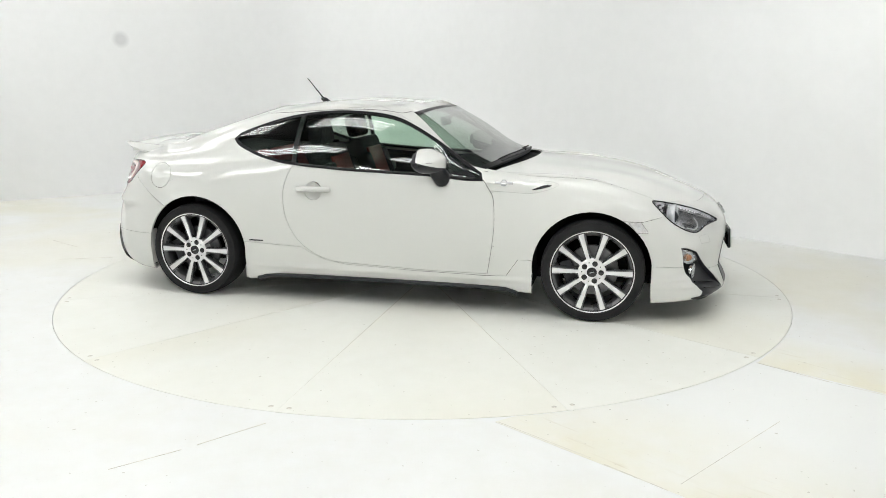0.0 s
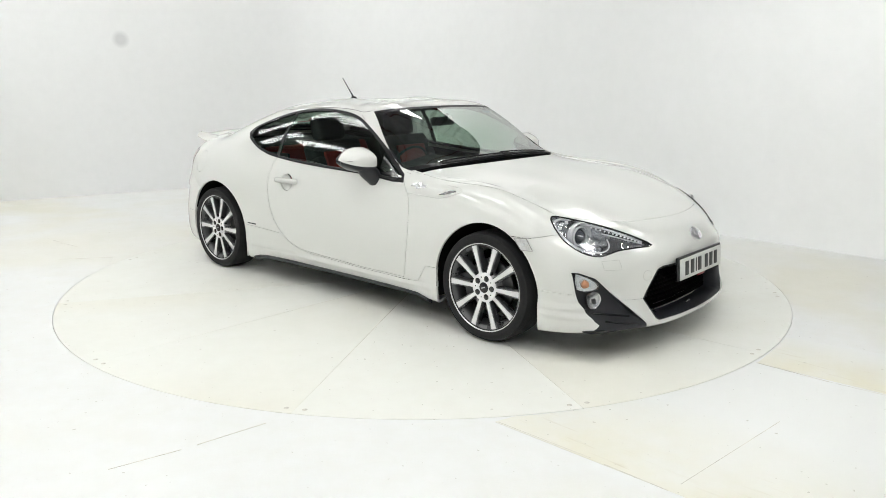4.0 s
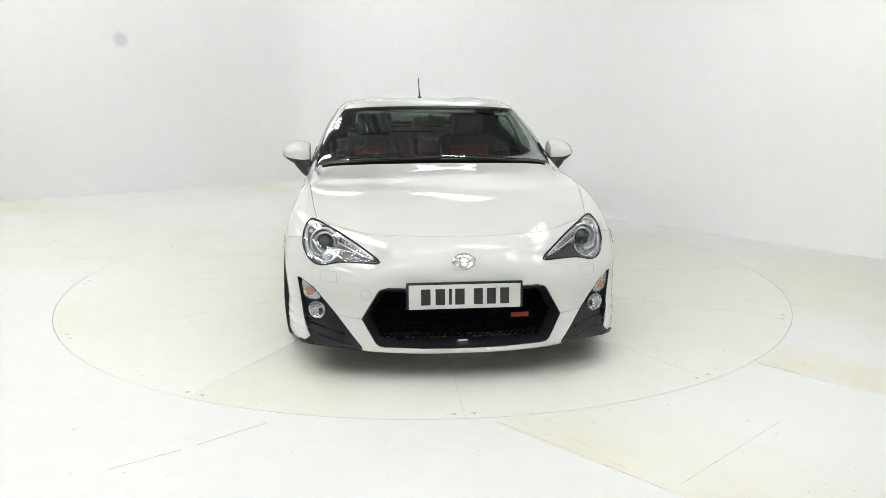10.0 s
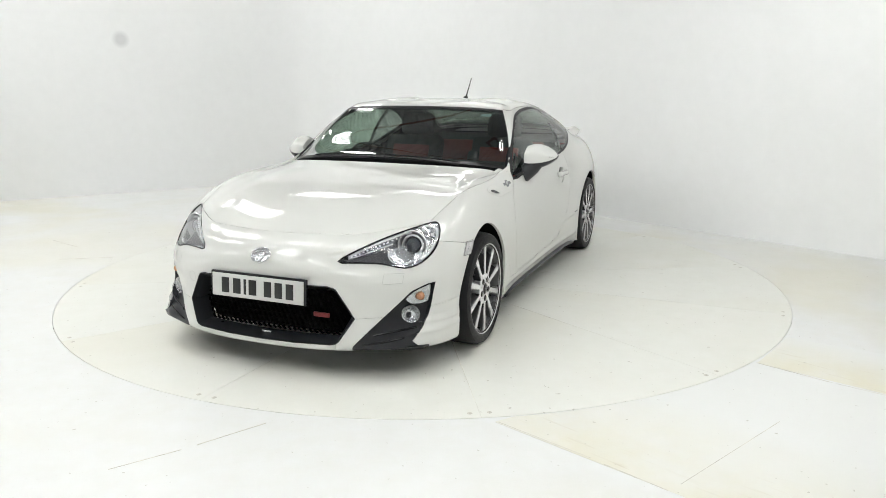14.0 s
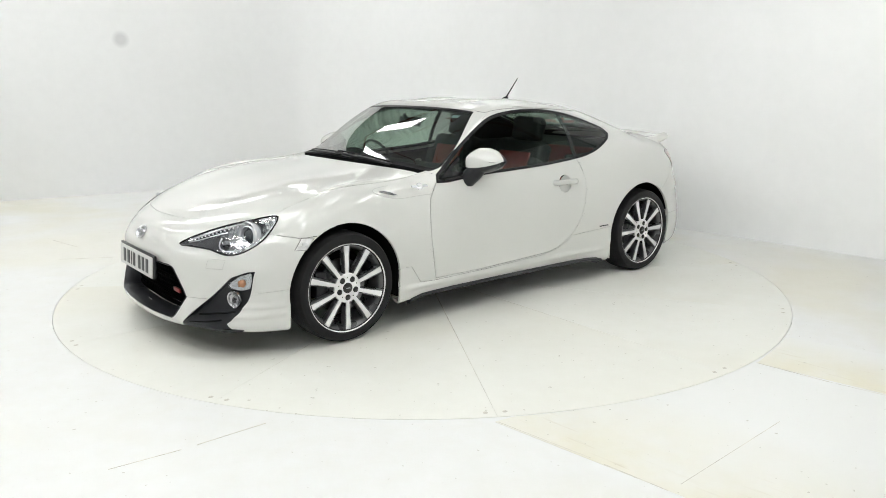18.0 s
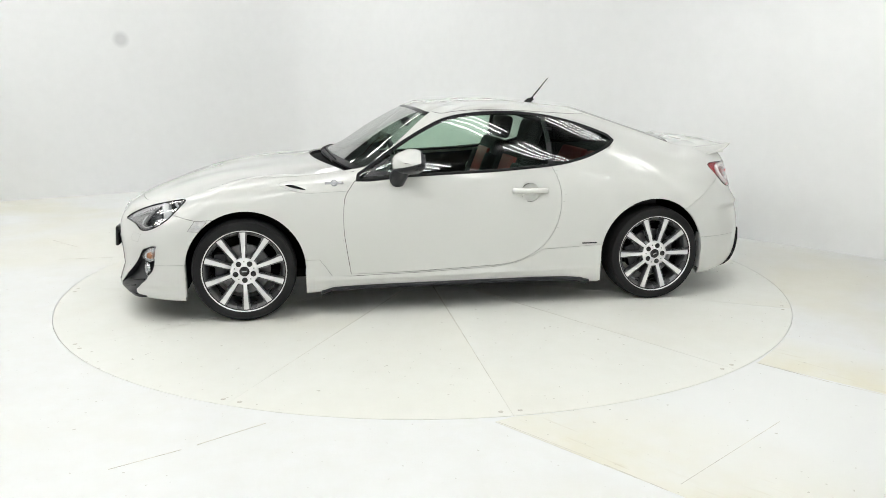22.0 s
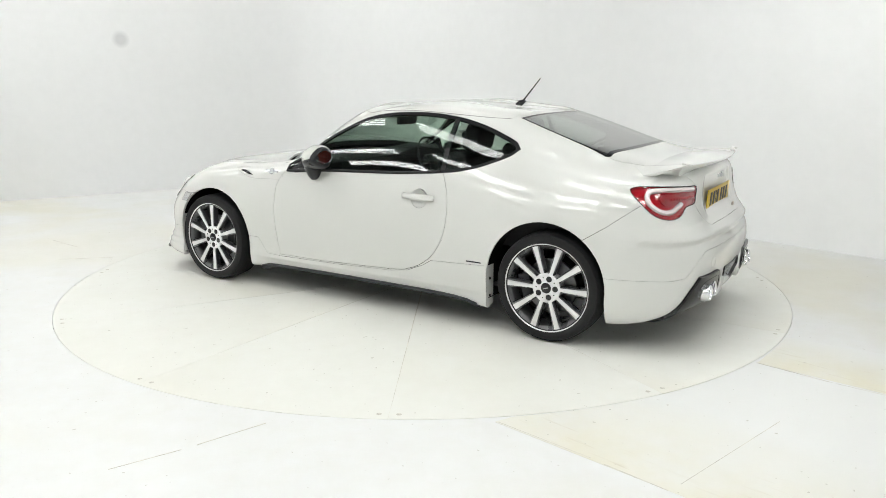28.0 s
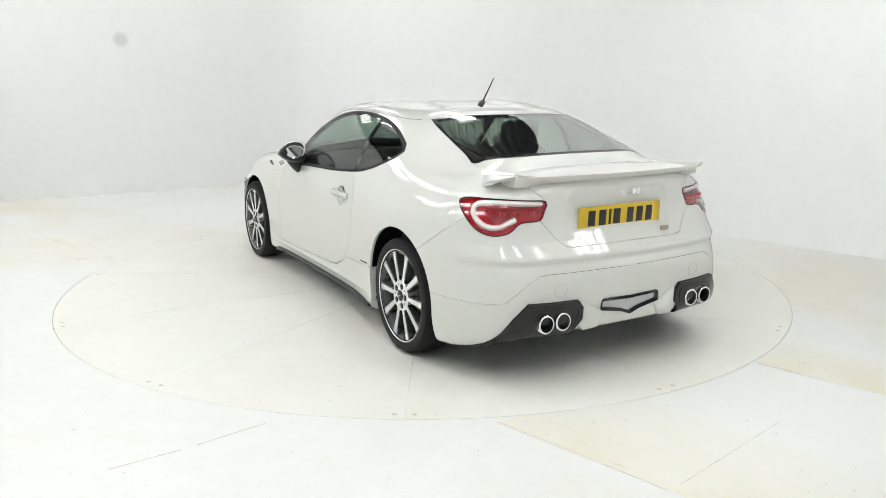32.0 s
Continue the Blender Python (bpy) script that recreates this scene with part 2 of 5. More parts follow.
def inside(x, y, poly):
    hit, j = False, len(poly) - 1
    for i in range(len(poly)):
        (xi, yi), (xj, yj) = poly[i], poly[j]
        if (yi > y) != (yj > y) and x < (xj - xi) * (y - yi) / (yj - yi) + xi:
            hit = not hit
        j = i
    return hit


def grown(poly, d):
    """The outline moved outwards by d."""
    area = sum(poly[i - 1][0] * poly[i][1] - poly[i][0] * poly[i - 1][1] for i in range(len(poly)))
    s = 1 if area > 0 else -1
    out = []
    for i in range(len(poly)):
        a, b, c = (Vector(poly[k % len(poly)]) for k in (i - 1, i, i + 1))
        n1, n2 = (b - a).normalized(), (c - b).normalized()
        m1, m2 = Vector((n1.y, -n1.x)) * s, Vector((n2.y, -n2.x)) * s
        k = (m1 + m2)
        k = k / max(0.35, k.length_squared / 2)
        out.append(tuple(b + k * d))
    return out


# ---------------------------------------------------------------- car body: feature lines from nose centre round to tail centre
def line(*v):
    return [tuple(v[i:i + 3]) for i in range(0, len(v), 3)]


LOWER_EDGE = line(2.10, 0, .15, 2.09, .26, .152, 2.047, .47, .157, 1.99, .615, .162, 1.90, .752, .162, 1.62, .848, .142, 1.28, .86, .15, .97, .852, .15, .66, .835, .165, .2, .828, .165,
                  -.25, .828, .165, -.6, .838, .165, -.93, .855, .14, -1.28, .86, .15, -1.6, .84, .16, -1.83, .77, .19, -1.98, .58, .25, -2.03, .27, .25, -2.04, 0, .25)
SKIRT_LINE = line(2.07, 0, .30, 2.06, .26, .30, 2.018, .468, .30, 1.925, .62, .30, 1.79, .785, .30, 1.62, .848, .30, 1.28, .875, .30, .96, .865, .30, .66, .852, .28, .2, .845, .28,
                  -.25, .845, .28, -.6, .857, .30, -.93, .875, .32, -1.28, .88, .32, -1.62, .865, .33, -1.86, .775, .36, -2.015, .58, .40, -2.05, .27, .42, -2.058, 0, .42)
FLANK_LINE = line(2.086, 0, .50, 2.072, .26, .50, 2.012, .47, .475, 1.90, .665, .45, 1.76, .80, .46, 1.58, .865, .48, 1.28, .882, .50, .96, .868, .50, .66, .858, .50, .2, .848, .50,
                  -.25, .85, .50, -.6, .862, .50, -.93, .88, .52, -1.28, .888, .52, -1.62, .860, .52, -1.84, .762, .54, -2.0, .575, .55, -2.045, .27, .56, -2.055, 0, .56)
SHOULDER = line(2.04, 0, .60, 2.02, .26, .595, 1.955, .45, .57, 1.84, .645, .585, 1.70, .765, .60, 1.53, .838, .66, 1.28, .848, .70, .96, .832, .72, .65, .832, .72, .2, .832, .72,
                -.25, .838, .72, -.6, .848, .72, -.93, .865, .74, -1.28, .872, .72, -1.60, .832, .73, -1.79, .745, .74, -1.925, .57, .74, -1.942, .27, .75, -1.946, 0, .75)
BELT = line(1.93, 0, .675, 1.905, .27, .673, 1.835, .47, .672, 1.70, .63, .693, 1.60, .715, .712, 1.45, .757, .765, 1.25, .775, .812, .92, .785, .822, .605, .797, .83, .2, .80, .848,
            -.25, .802, .862, -.6, .802, .885, -.93, .80, .90, -1.28, .785, .895, -1.57, .75, .885, -1.75, .675, .89, -1.88, .51, .912, -1.925, .26, .93, -1.935, 0, .94)
BONNET_LINE = line(1.45, 0, .827, 1.42, .26, .829, 1.40, .45, .832, 1.34, .575, .824, 1.27, .65, .828, 1.16, .69, .838, 1.0, .712, .852, .77, .738, .857, .505, .768, .892, .18, .768, .93,
                   -.25, .77, .95, -.6, .766, .965, -.95, .745, .99, -1.25, .715, .965, -1.49, .66, .945, -1.62, .58, .955, -1.70, .44, .975, -1.73, .22, .985, -1.735, 0, .988)
GLASS_FOOT = line(.81, 0, .912, .795, .24, .908, .755, .44, .898, .715, .59, .887, .675, .675, .873, .645, .71, .866, .622, .733, .862, .602, .75, .86, .42, .742, .948, .15, .733, 1.0,
                  -.25, .73, 1.03, -.6, .725, 1.04, -.95, .69, 1.055, -1.19, .635, 1.045, -1.467, .566, .989, -1.50, .50, .998, -1.53, .38, 1.008, -1.55, .2, 1.013, -1.555, 0, 1.015)
GLASS_MID = line(.495, 0, 1.062, .488, .22, 1.06, .465, .41, 1.053, .425, .545, 1.042, .40, .615, 1.04, .375, .65, 1.035, .36, .672, 1.03, .345, .688, 1.028, .265, .678, 1.078, .10, .67, 1.11,
                 -.25, .675, 1.125, -.58, .67, 1.118, -.90, .628, 1.12, -1.06, .572, 1.115, -1.20, .532, 1.088, -1.21, .46, 1.096, -1.22, .345, 1.103, -1.23, .18, 1.107, -1.235, 0, 1.109)
ROOF_EDGE = line(.165, 0, 1.226, .162, .2, 1.224, .156, .37, 1.22, .148, .47, 1.214, .142, .52, 1.210, .136, .545, 1.207, .13, .56, 1.205, .118, .572, 1.202, .06, .597, 1.19, -.02, .602, 1.203,
                 -.25, .605, 1.212, -.55, .596, 1.197, -.80, .565, 1.18, -.885, .52, 1.178, -.90, .485, 1.187, -.915, .40, 1.195, -.93, .30, 1.202, -.94, .16, 1.206, -.945, 0, 1.208)
ROOF_MID = line(.08, 0, 1.251, .07, .16, 1.25, .05, .3, 1.247, .02, .38, 1.243, 0, .41, 1.24, -.02, .43, 1.24, -.04, .445, 1.239, -.06, .45, 1.238, -.10, .46, 1.238, -.16, .465, 1.243,
                -.3, .465, 1.252, -.48, .455, 1.246, -.62, .43, 1.232, -.70, .39, 1.228, -.74, .35, 1.225, -.77, .29, 1.226, -.79, .21, 1.227, -.80, .11, 1.228, -.805, 0, 1.229)
ROOF_CENTRE_X = (-.04, -.05, -.07, -.09, -.10, -.11, -.12, -.13, -.16, -.22, -.33, -.45, -.54, -.58, -.61, -.63, -.65, -.66, -.665)


def roof_crown(x):
    return 1.272 - (0.17 if x > -0.28 else 0.235) * (x + 0.28) ** 2


TUCK_IN = [(x - 0.07 * math.copysign(1, x) * (abs(x) > 1.7), max(0.0, y - 0.07) if y else 0, z + 0.005) for x, y, z in LOWER_EDGE]
CAGE = np.array([TUCK_IN, LOWER_EDGE, SKIRT_LINE, FLANK_LINE, SHOULDER, BELT, BONNET_LINE, GLASS_FOOT, GLASS_MID, ROOF_EDGE, ROOF_MID, [(x, 0, roof_crown(x)) for x in ROOF_CENTRE_X]], float)


def padded(q):
    """The cage with one mirrored or continued line added on every border."""
    flip = np.array([1, -1, 1.0])
    q = np.concatenate([(2 * q[:1] - q[1:2]), q, q[-2:-1] * flip], 0)
    return np.concatenate([q[:, 1:2] * flip, q, q[:, -2:-1] * flip], 1)


def knots_of(q):
    e = padded(q)
    e = (e[:-2] + 4 * e[1:-1] + e[2:]) / 6
    return (e[:, :-2] + 4 * e[:, 1:-1] + e[:, 2:]) / 6


CONTROL = CAGE.copy()
for _ in range(6):
    CONTROL = CONTROL + 0.9 * (CAGE - knots_of(CONTROL))
    CONTROL[:, 0, 1] = CONTROL[:, -1, 1] = 0
    CONTROL[-1, :, 1] = 0
PADDED = padded(CONTROL)


def weights(t):
    return np.array([(1 - t) ** 3, 3 * t ** 3 - 6 * t * t + 4, -3 * t ** 3 + 3 * t * t + 3 * t + 1, t ** 3]) / 6


def ramp(a, b, t):
    k = np.clip((t - a) / (b - a), 0, 1)
    return k * k * (3 - 2 * k)


def pressed(q):
    """Adds the pressings of the sheet metal: bumper ledge, plate recess, creases of the lip."""
    x, y, z = q[..., 0], q[..., 1], q[..., 2]
    rear = ramp(-1.58, -1.80, x)
    ledge = np.clip(1 - np.where(z > 0.598, (z - 0.598) / 0.07, (0.598 - z) / 0.03), 0, 1) * rear
    plate = ramp(0.315, 0.295, y - 0.35 * (0.84 - z) * (z > 0.84)) * ramp(0.675, 0.695, z) * ramp(0.895, 0.875, z) * (x < -1.5)
    lip = ramp(1.60, 1.66, x) * ramp(0.70, 0.74, y) * ramp(0.40, 0.32, z)
    crease = np.clip(1 - np.abs(z - 0.272) / 0.022, 0, 1) + np.clip(1 - np.abs(z - 0.228) / 0.02, 0, 1)
    sill = ramp(0.93, 0.86, x) * ramp(-0.92, -0.80, x) * (y > 0.6) * np.clip(1 - np.abs(z - 0.222) / 0.022, 0, 1)
    trough = ramp(0.31, 0.23, np.abs(y)) * ramp(1.195, 1.222, z) * ramp(0.15, 0.02, x)
    ridge = np.clip(1 - np.abs(np.abs(y) - 0.36) / 0.16, 0, 1) * ramp(1.195, 1.222, z) * ramp(0.15, 0.02, x)
    out = q.copy()
    out[..., 2] += 0.005 * ridge - 0.010 * trough
    out[..., 0] += -0.021 * ledge + 0.006 * plate + 0.004 * lip * crease
    out[..., 1] += 0.006 * lip * crease + 0.007 * sill
    return out


def skin(u, v):
    """The body's skin: u counts stations from nose to tail, v feature lines from the lower edge up."""
    i, j = min(int(u), CAGE.shape[1] - 2), min(int(v), CAGE.shape[0] - 2)
    wu, wv = weights(u - i), weights(v - j)
    return pressed(np.einsum("i,j,ijk->k", wv, wu, PADDED[j:j + 4, i:i + 4]))


def skin_samples():
    u, v = np.arange(0, 18.001, 0.04), np.arange(0.5, 11.001, 0.04)
    iu, iv = np.minimum(u.astype(int), 17), np.minimum(v.astype(int), 10)
    wu = np.array([weights(a - i) for a, i in zip(u, iu)])
    wv = np.array([weights(a - i) for a, i in zip(v, iv)])
    out = np.zeros((len(v), len(u), 3))
    for a in range(4):
        for b in range(4):
            out += wv[:, a, None, None] * wu[None, :, b, None] * PADDED[iv[:, None] + a, iu[None, :] + b]
    return pressed(out)


GRID = skin_samples()
SAMPLES = GRID.reshape(-1, 3)
GRID_N = np.cross(np.gradient(GRID, axis=1), np.gradient(GRID, axis=0)).reshape(-1, 3)
GRID_N /= np.maximum(np.linalg.norm(GRID_N, axis=1, keepdims=True), 1e-12)
if (GRID_N * (SAMPLES - np.array([0, 0, 0.45]))).sum() < 0:
    GRID_N = -GRID_N
TREE = KDTree(len(SAMPLES))
for k, q in enumerate(SAMPLES):
    TREE.insert(q, k)
TREE.balance()


def skin_normal(co):
    """The skin's outward normal nearest to a place on either side of the car."""
    _, k, _ = TREE.find((co.x, abs(co.y), co.z))
    n = GRID_N[k]
    return Vector((n[0], n[1] if co.y >= 0 else -n[1], n[2])) if abs(co.y) > 1e-4 else Vector((n[0], 0, n[2])).normalized()


def on_skin(axis, p, q, sign=1):
    """The skin's coordinate along an axis where the other two are p and q; sign picks the outer side."""
    k = "xyz".index(axis)
    a, b = [i for i in range(3) if i != k]
    d = (SAMPLES[:, a] - p) ** 2 + (SAMPLES[:, b] - q) ** 2
    keep = d < max(float(d.min()) * 4, 0.012 ** 2)
    if axis != "y":
        keep &= SAMPLES[:, k] * sign > (0 if axis == "x" else -9)
    s, w = SAMPLES[keep], 1 / (d[keep] + 1e-5)
    top = s[:, k].max() if sign > 0 else s[:, k].min()
    near = np.abs(s[:, k] - top) < 0.08
    return float((s[near, k] * w[near]).sum() / w[near].sum())


def half_body():
    us = sorted({round(i + k / (16 if i > 14 else 8), 4) for i in range(18) for k in range(16 if i > 14 else 8)} | {18.0, 6.9, 14.12, 6.84, 14.32})
    vs = sorted({round(j + k / (14 if 0 < j < 5 else 6), 4) for j in range(11) for k in range(14 if 0 < j < 5 else 6)} | {11.0, 7.05, 8.94, 8.9})
    bm = bmesh.new()
    lu, lv = bm.faces.layers.float.new("u"), bm.faces.layers.float.new("v")
    grid = [[bm.verts.new(skin(u, v)) for u in us] for v in vs]
    for row in grid:
        row[0].co.y = row[-1].co.y = 0
    for v in grid[-1]:
        v.co.y = 0
    for j in range(len(vs) - 1):
        for i in range(len(us) - 1):
            f = bm.faces.new((grid[j][i], grid[j][i + 1], grid[j + 1][i + 1], grid[j + 1][i]))
            f[lu], f[lv] = (us[i] + us[i + 1]) / 2, (vs[j] + vs[j + 1]) / 2
    return bm, lu, lv


def cut(bm, poly, plane, where):
    """Cuts the skin along an outline seen along one axis ("xz", "yz" or "xy")."""
    a, b = ("xyz".index(c) for c in plane)
    axis = Vector([0.0 if k in (a, b) else 1.0 for k in range(3)])
    pool = [f for f in bm.faces if where(f.calc_center_median())]
    lo = [min(q[k] for q in poly) - 0.01 for k in (0, 1)]
    hi = [max(q[k] for q in poly) + 0.01 for k in (0, 1)]

    def near(f, l, h):
        xs, ys = [v.co[a] for v in f.verts], [v.co[b] for v in f.verts]
        return max(xs) > l[0] and min(xs) < h[0] and max(ys) > l[1] and min(ys) < h[1]

    pool = [f for f in pool if near(f, lo, hi)]
    tag = bm.faces.layers.int.get("cut") or bm.faces.layers.int.new("cut")
    pool = [f for f in bm.faces if where(f.calc_center_median()) and near(f, lo, hi)]
    for f in pool:
        f[tag] = 1
    for i in range(len(poly)):
        p, q = poly[i - 1], poly[i]
        d = Vector((0, 0, 0))
        d[a], d[b] = q[0] - p[0], q[1] - p[1]
        if d.length < 1e-5:
            continue
        l = [min(p[k], q[k]) - 1e-4 for k in (0, 1)]
        h = [max(p[k], q[k]) + 1e-4 for k in (0, 1)]
        fs = [f for f in bm.faces if f[tag] and near(f, l, h)]
        if not fs:
            continue
        co = Vector((0, 0, 0))
        co[a], co[b] = p[0], p[1]
        geom = list({v for f in fs for v in f.verts}) + list({e for f in fs for e in f.edges}) + fs
        bmesh.ops.bisect_plane(bm, geom=geom, dist=1e-5, plane_co=co, plane_no=d.cross(axis).normalized())
    for f in bm.faces:
        f[tag] = 0


def circle(cx, cy, r, n=32, squash=1.0):
    return [(cx + r * math.cos(2 * math.pi * k / n), cy + r * squash * math.sin(2 * math.pi * k / n)) for k in range(n)]


def arch(cx, cz, r, foot_front, foot_rear):
    pts = [(cx + r * math.cos(a), cz + r * math.sin(a)) for a in np.linspace(-0.12, math.pi + 0.12, 30)]
    return [(foot_front, 0.0), *pts, (foot_rear, 0.0)]


ARCH_FRONT = arch(1.273, 0.308, 0.345, 1.625, 0.925)
ARCH_REAR = arch(-1.265, 0.315, 0.345, -0.91, -1.62)
GRILLE = [(0.0, 0.455), (0.355, 0.455), (0.395, 0.44), (0.478, 0.297), (0.415, 0.19), (0.385, 0.174), (0.0, 0.165), (-0.1, 0.165), (-0.1, 0.455)]
FOG_POCKET = [(0.79, 0.453), (0.765, 0.450), (0.705, 0.42), (0.66, 0.37), (0.592, 0.297), (0.481, 0.172), (0.465, 0.10), (0.765, 0.10), (0.772, 0.146), (0.729, 0.192), (0.738, 0.206), (0.753, 0.235), (0.768, 0.302)]
HEADLAMP = curve_through([(0.387, 0.563), (0.462, 0.614), (0.556, 0.66), (0.64, 0.69), (0.705, 0.709), (0.735, 0.70), (0.757, 0.66), (0.76, 0.60), (0.728, 0.548), (0.67, 0.529), (0.575, 0.550), (0.48, 0.556)], 3, True)
TAIL_LAMP = curve_through([(0.760, 0.823), (0.735, 0.862), (0.66, 0.864), (0.54, 0.858), (0.438, 0.85), (0.452, 0.80), (0.475, 0.765), (0.57, 0.757), (0.624, 0.716), (0.688, 0.701), (0.735, 0.722), (0.757, 0.768)], 3, True)
SIDE_GLASS = curve_through([(0.597, 0.822), (0.275, 0.842), (-0.245, 0.861), (-0.577, 0.886), (-0.734, 0.910), (-0.874, 0.951), (-1.015, 1.022), (-0.893, 1.084), (-0.748, 1.131), (-0.605, 1.163),
                            (-0.428, 1.184), (-0.252, 1.188), (-0.077, 1.175), (0.062, 1.146), (0.202, 1.084), (0.342, 1.005), (0.483, 0.907)], 3, True)
DOOR = curve_through([(0.62, 0.812), (0.655, 0.765), (0.688, 0.70), (0.697, 0.54), (0.682, 0.40), (0.66, 0.252)], 3) + curve_through(
    [(0.3, 0.25), (-0.239, 0.268), (-0.379, 0.290), (-0.483, 0.338), (-0.569, 0.415), (-0.626, 0.521), (-0.650, 0.643), (-0.644, 0.747), (-0.617, 0.827), (-0.58, 0.90)], 3) + [(-0.3, 1.0), (0.3, 1.0)]
BONNET = curve_through([(1.945, -0.2), (1.945, 0.0), (1.925, 0.2), (1.86, 0.42), (1.74, 0.58), (1.63, 0.692)], 4) + curve_through([(1.5, 0.715), (1.3, 0.74), (1.1, 0.757), (0.9, 0.762), (0.74, 0.752), (0.665, 0.733)], 3) + curve_through(
    [(0.692, 0.69), (0.745, 0.60), (0.805, 0.44), (0.852, 0.22), (0.868, 0.0), (0.868, -0.2)], 3)
BOOT = [(-0.1, 0.637), (0.33, 0.637), (0.37, 0.645), (0.40, 0.675), (0.475, 0.768), (0.455, 0.80), (0.438, 0.852), (0.50, 0.905), (0.56, 0.92), (0.54, 1.1), (-0.1, 1.1)]
HANDLE_CUP = circle(-0.452, 0.717, 0.056, 28)
FUEL_FLAP = circle(-1.522, 0.782, 0.078, 28)
EXHAUST_PANEL = [(0.585, 0.401), (0.325, 0.395), (0.298, 0.36), (0.297, 0.30), (0.330, 0.262), (0.40, 0.05), (0.738, 0.05), (0.734, 0.185), (0.718, 0.212), (0.690, 0.25), (0.645, 0.33)]
APRON = [(-0.1, 0.528), (0.48, 0.53), (0.53, 0.525), (0.60, 0.48), (0.675, 0.405), (0.74, 0.395), (0.95, 0.40), (0.95, 0.0), (-0.1, 0.0)]
REVERSE_LAMP = [(-0.1, 0.372), (0.172, 0.378), (0.182, 0.362), (0.185, 0.322), (0.06, 0.30), (0.0, 0.278), (-0.1, 0.278)]
SKIRT = [(0.93, 0.352), (0.845, 0.35), (0.81, 0.30), (0.775, 0.247), (0.66, 0.240), (0.2, 0.243), (-0.24, 0.258), (-0.37, 0.278), (-0.48, 0.322), (-0.54, 0.358), (-0.92, 0.378), (-0.92, 0.0), (0.93, 0.0)]
FRONT_SEAM = [(1.2, 0.612), (1.55, 0.606), (1.66, 0.628), (2.3, 0.64), (2.3, 0.0), (1.2, 0.0)]
REAR_SEAM = [(-1.46, 0.572), (-1.60, 0.664), (-1.69, 0.734), (-1.78, 0.80), (-2.3, 0.80), (-2.3, 0.0), (-1.46, 0.0)]
FRONT_LIP = [(0.40, 0.297), (0.60, 0.300), (0.76, 0.335), (0.95, 0.365), (0.95, 0.0), (0.40, 0.0)]


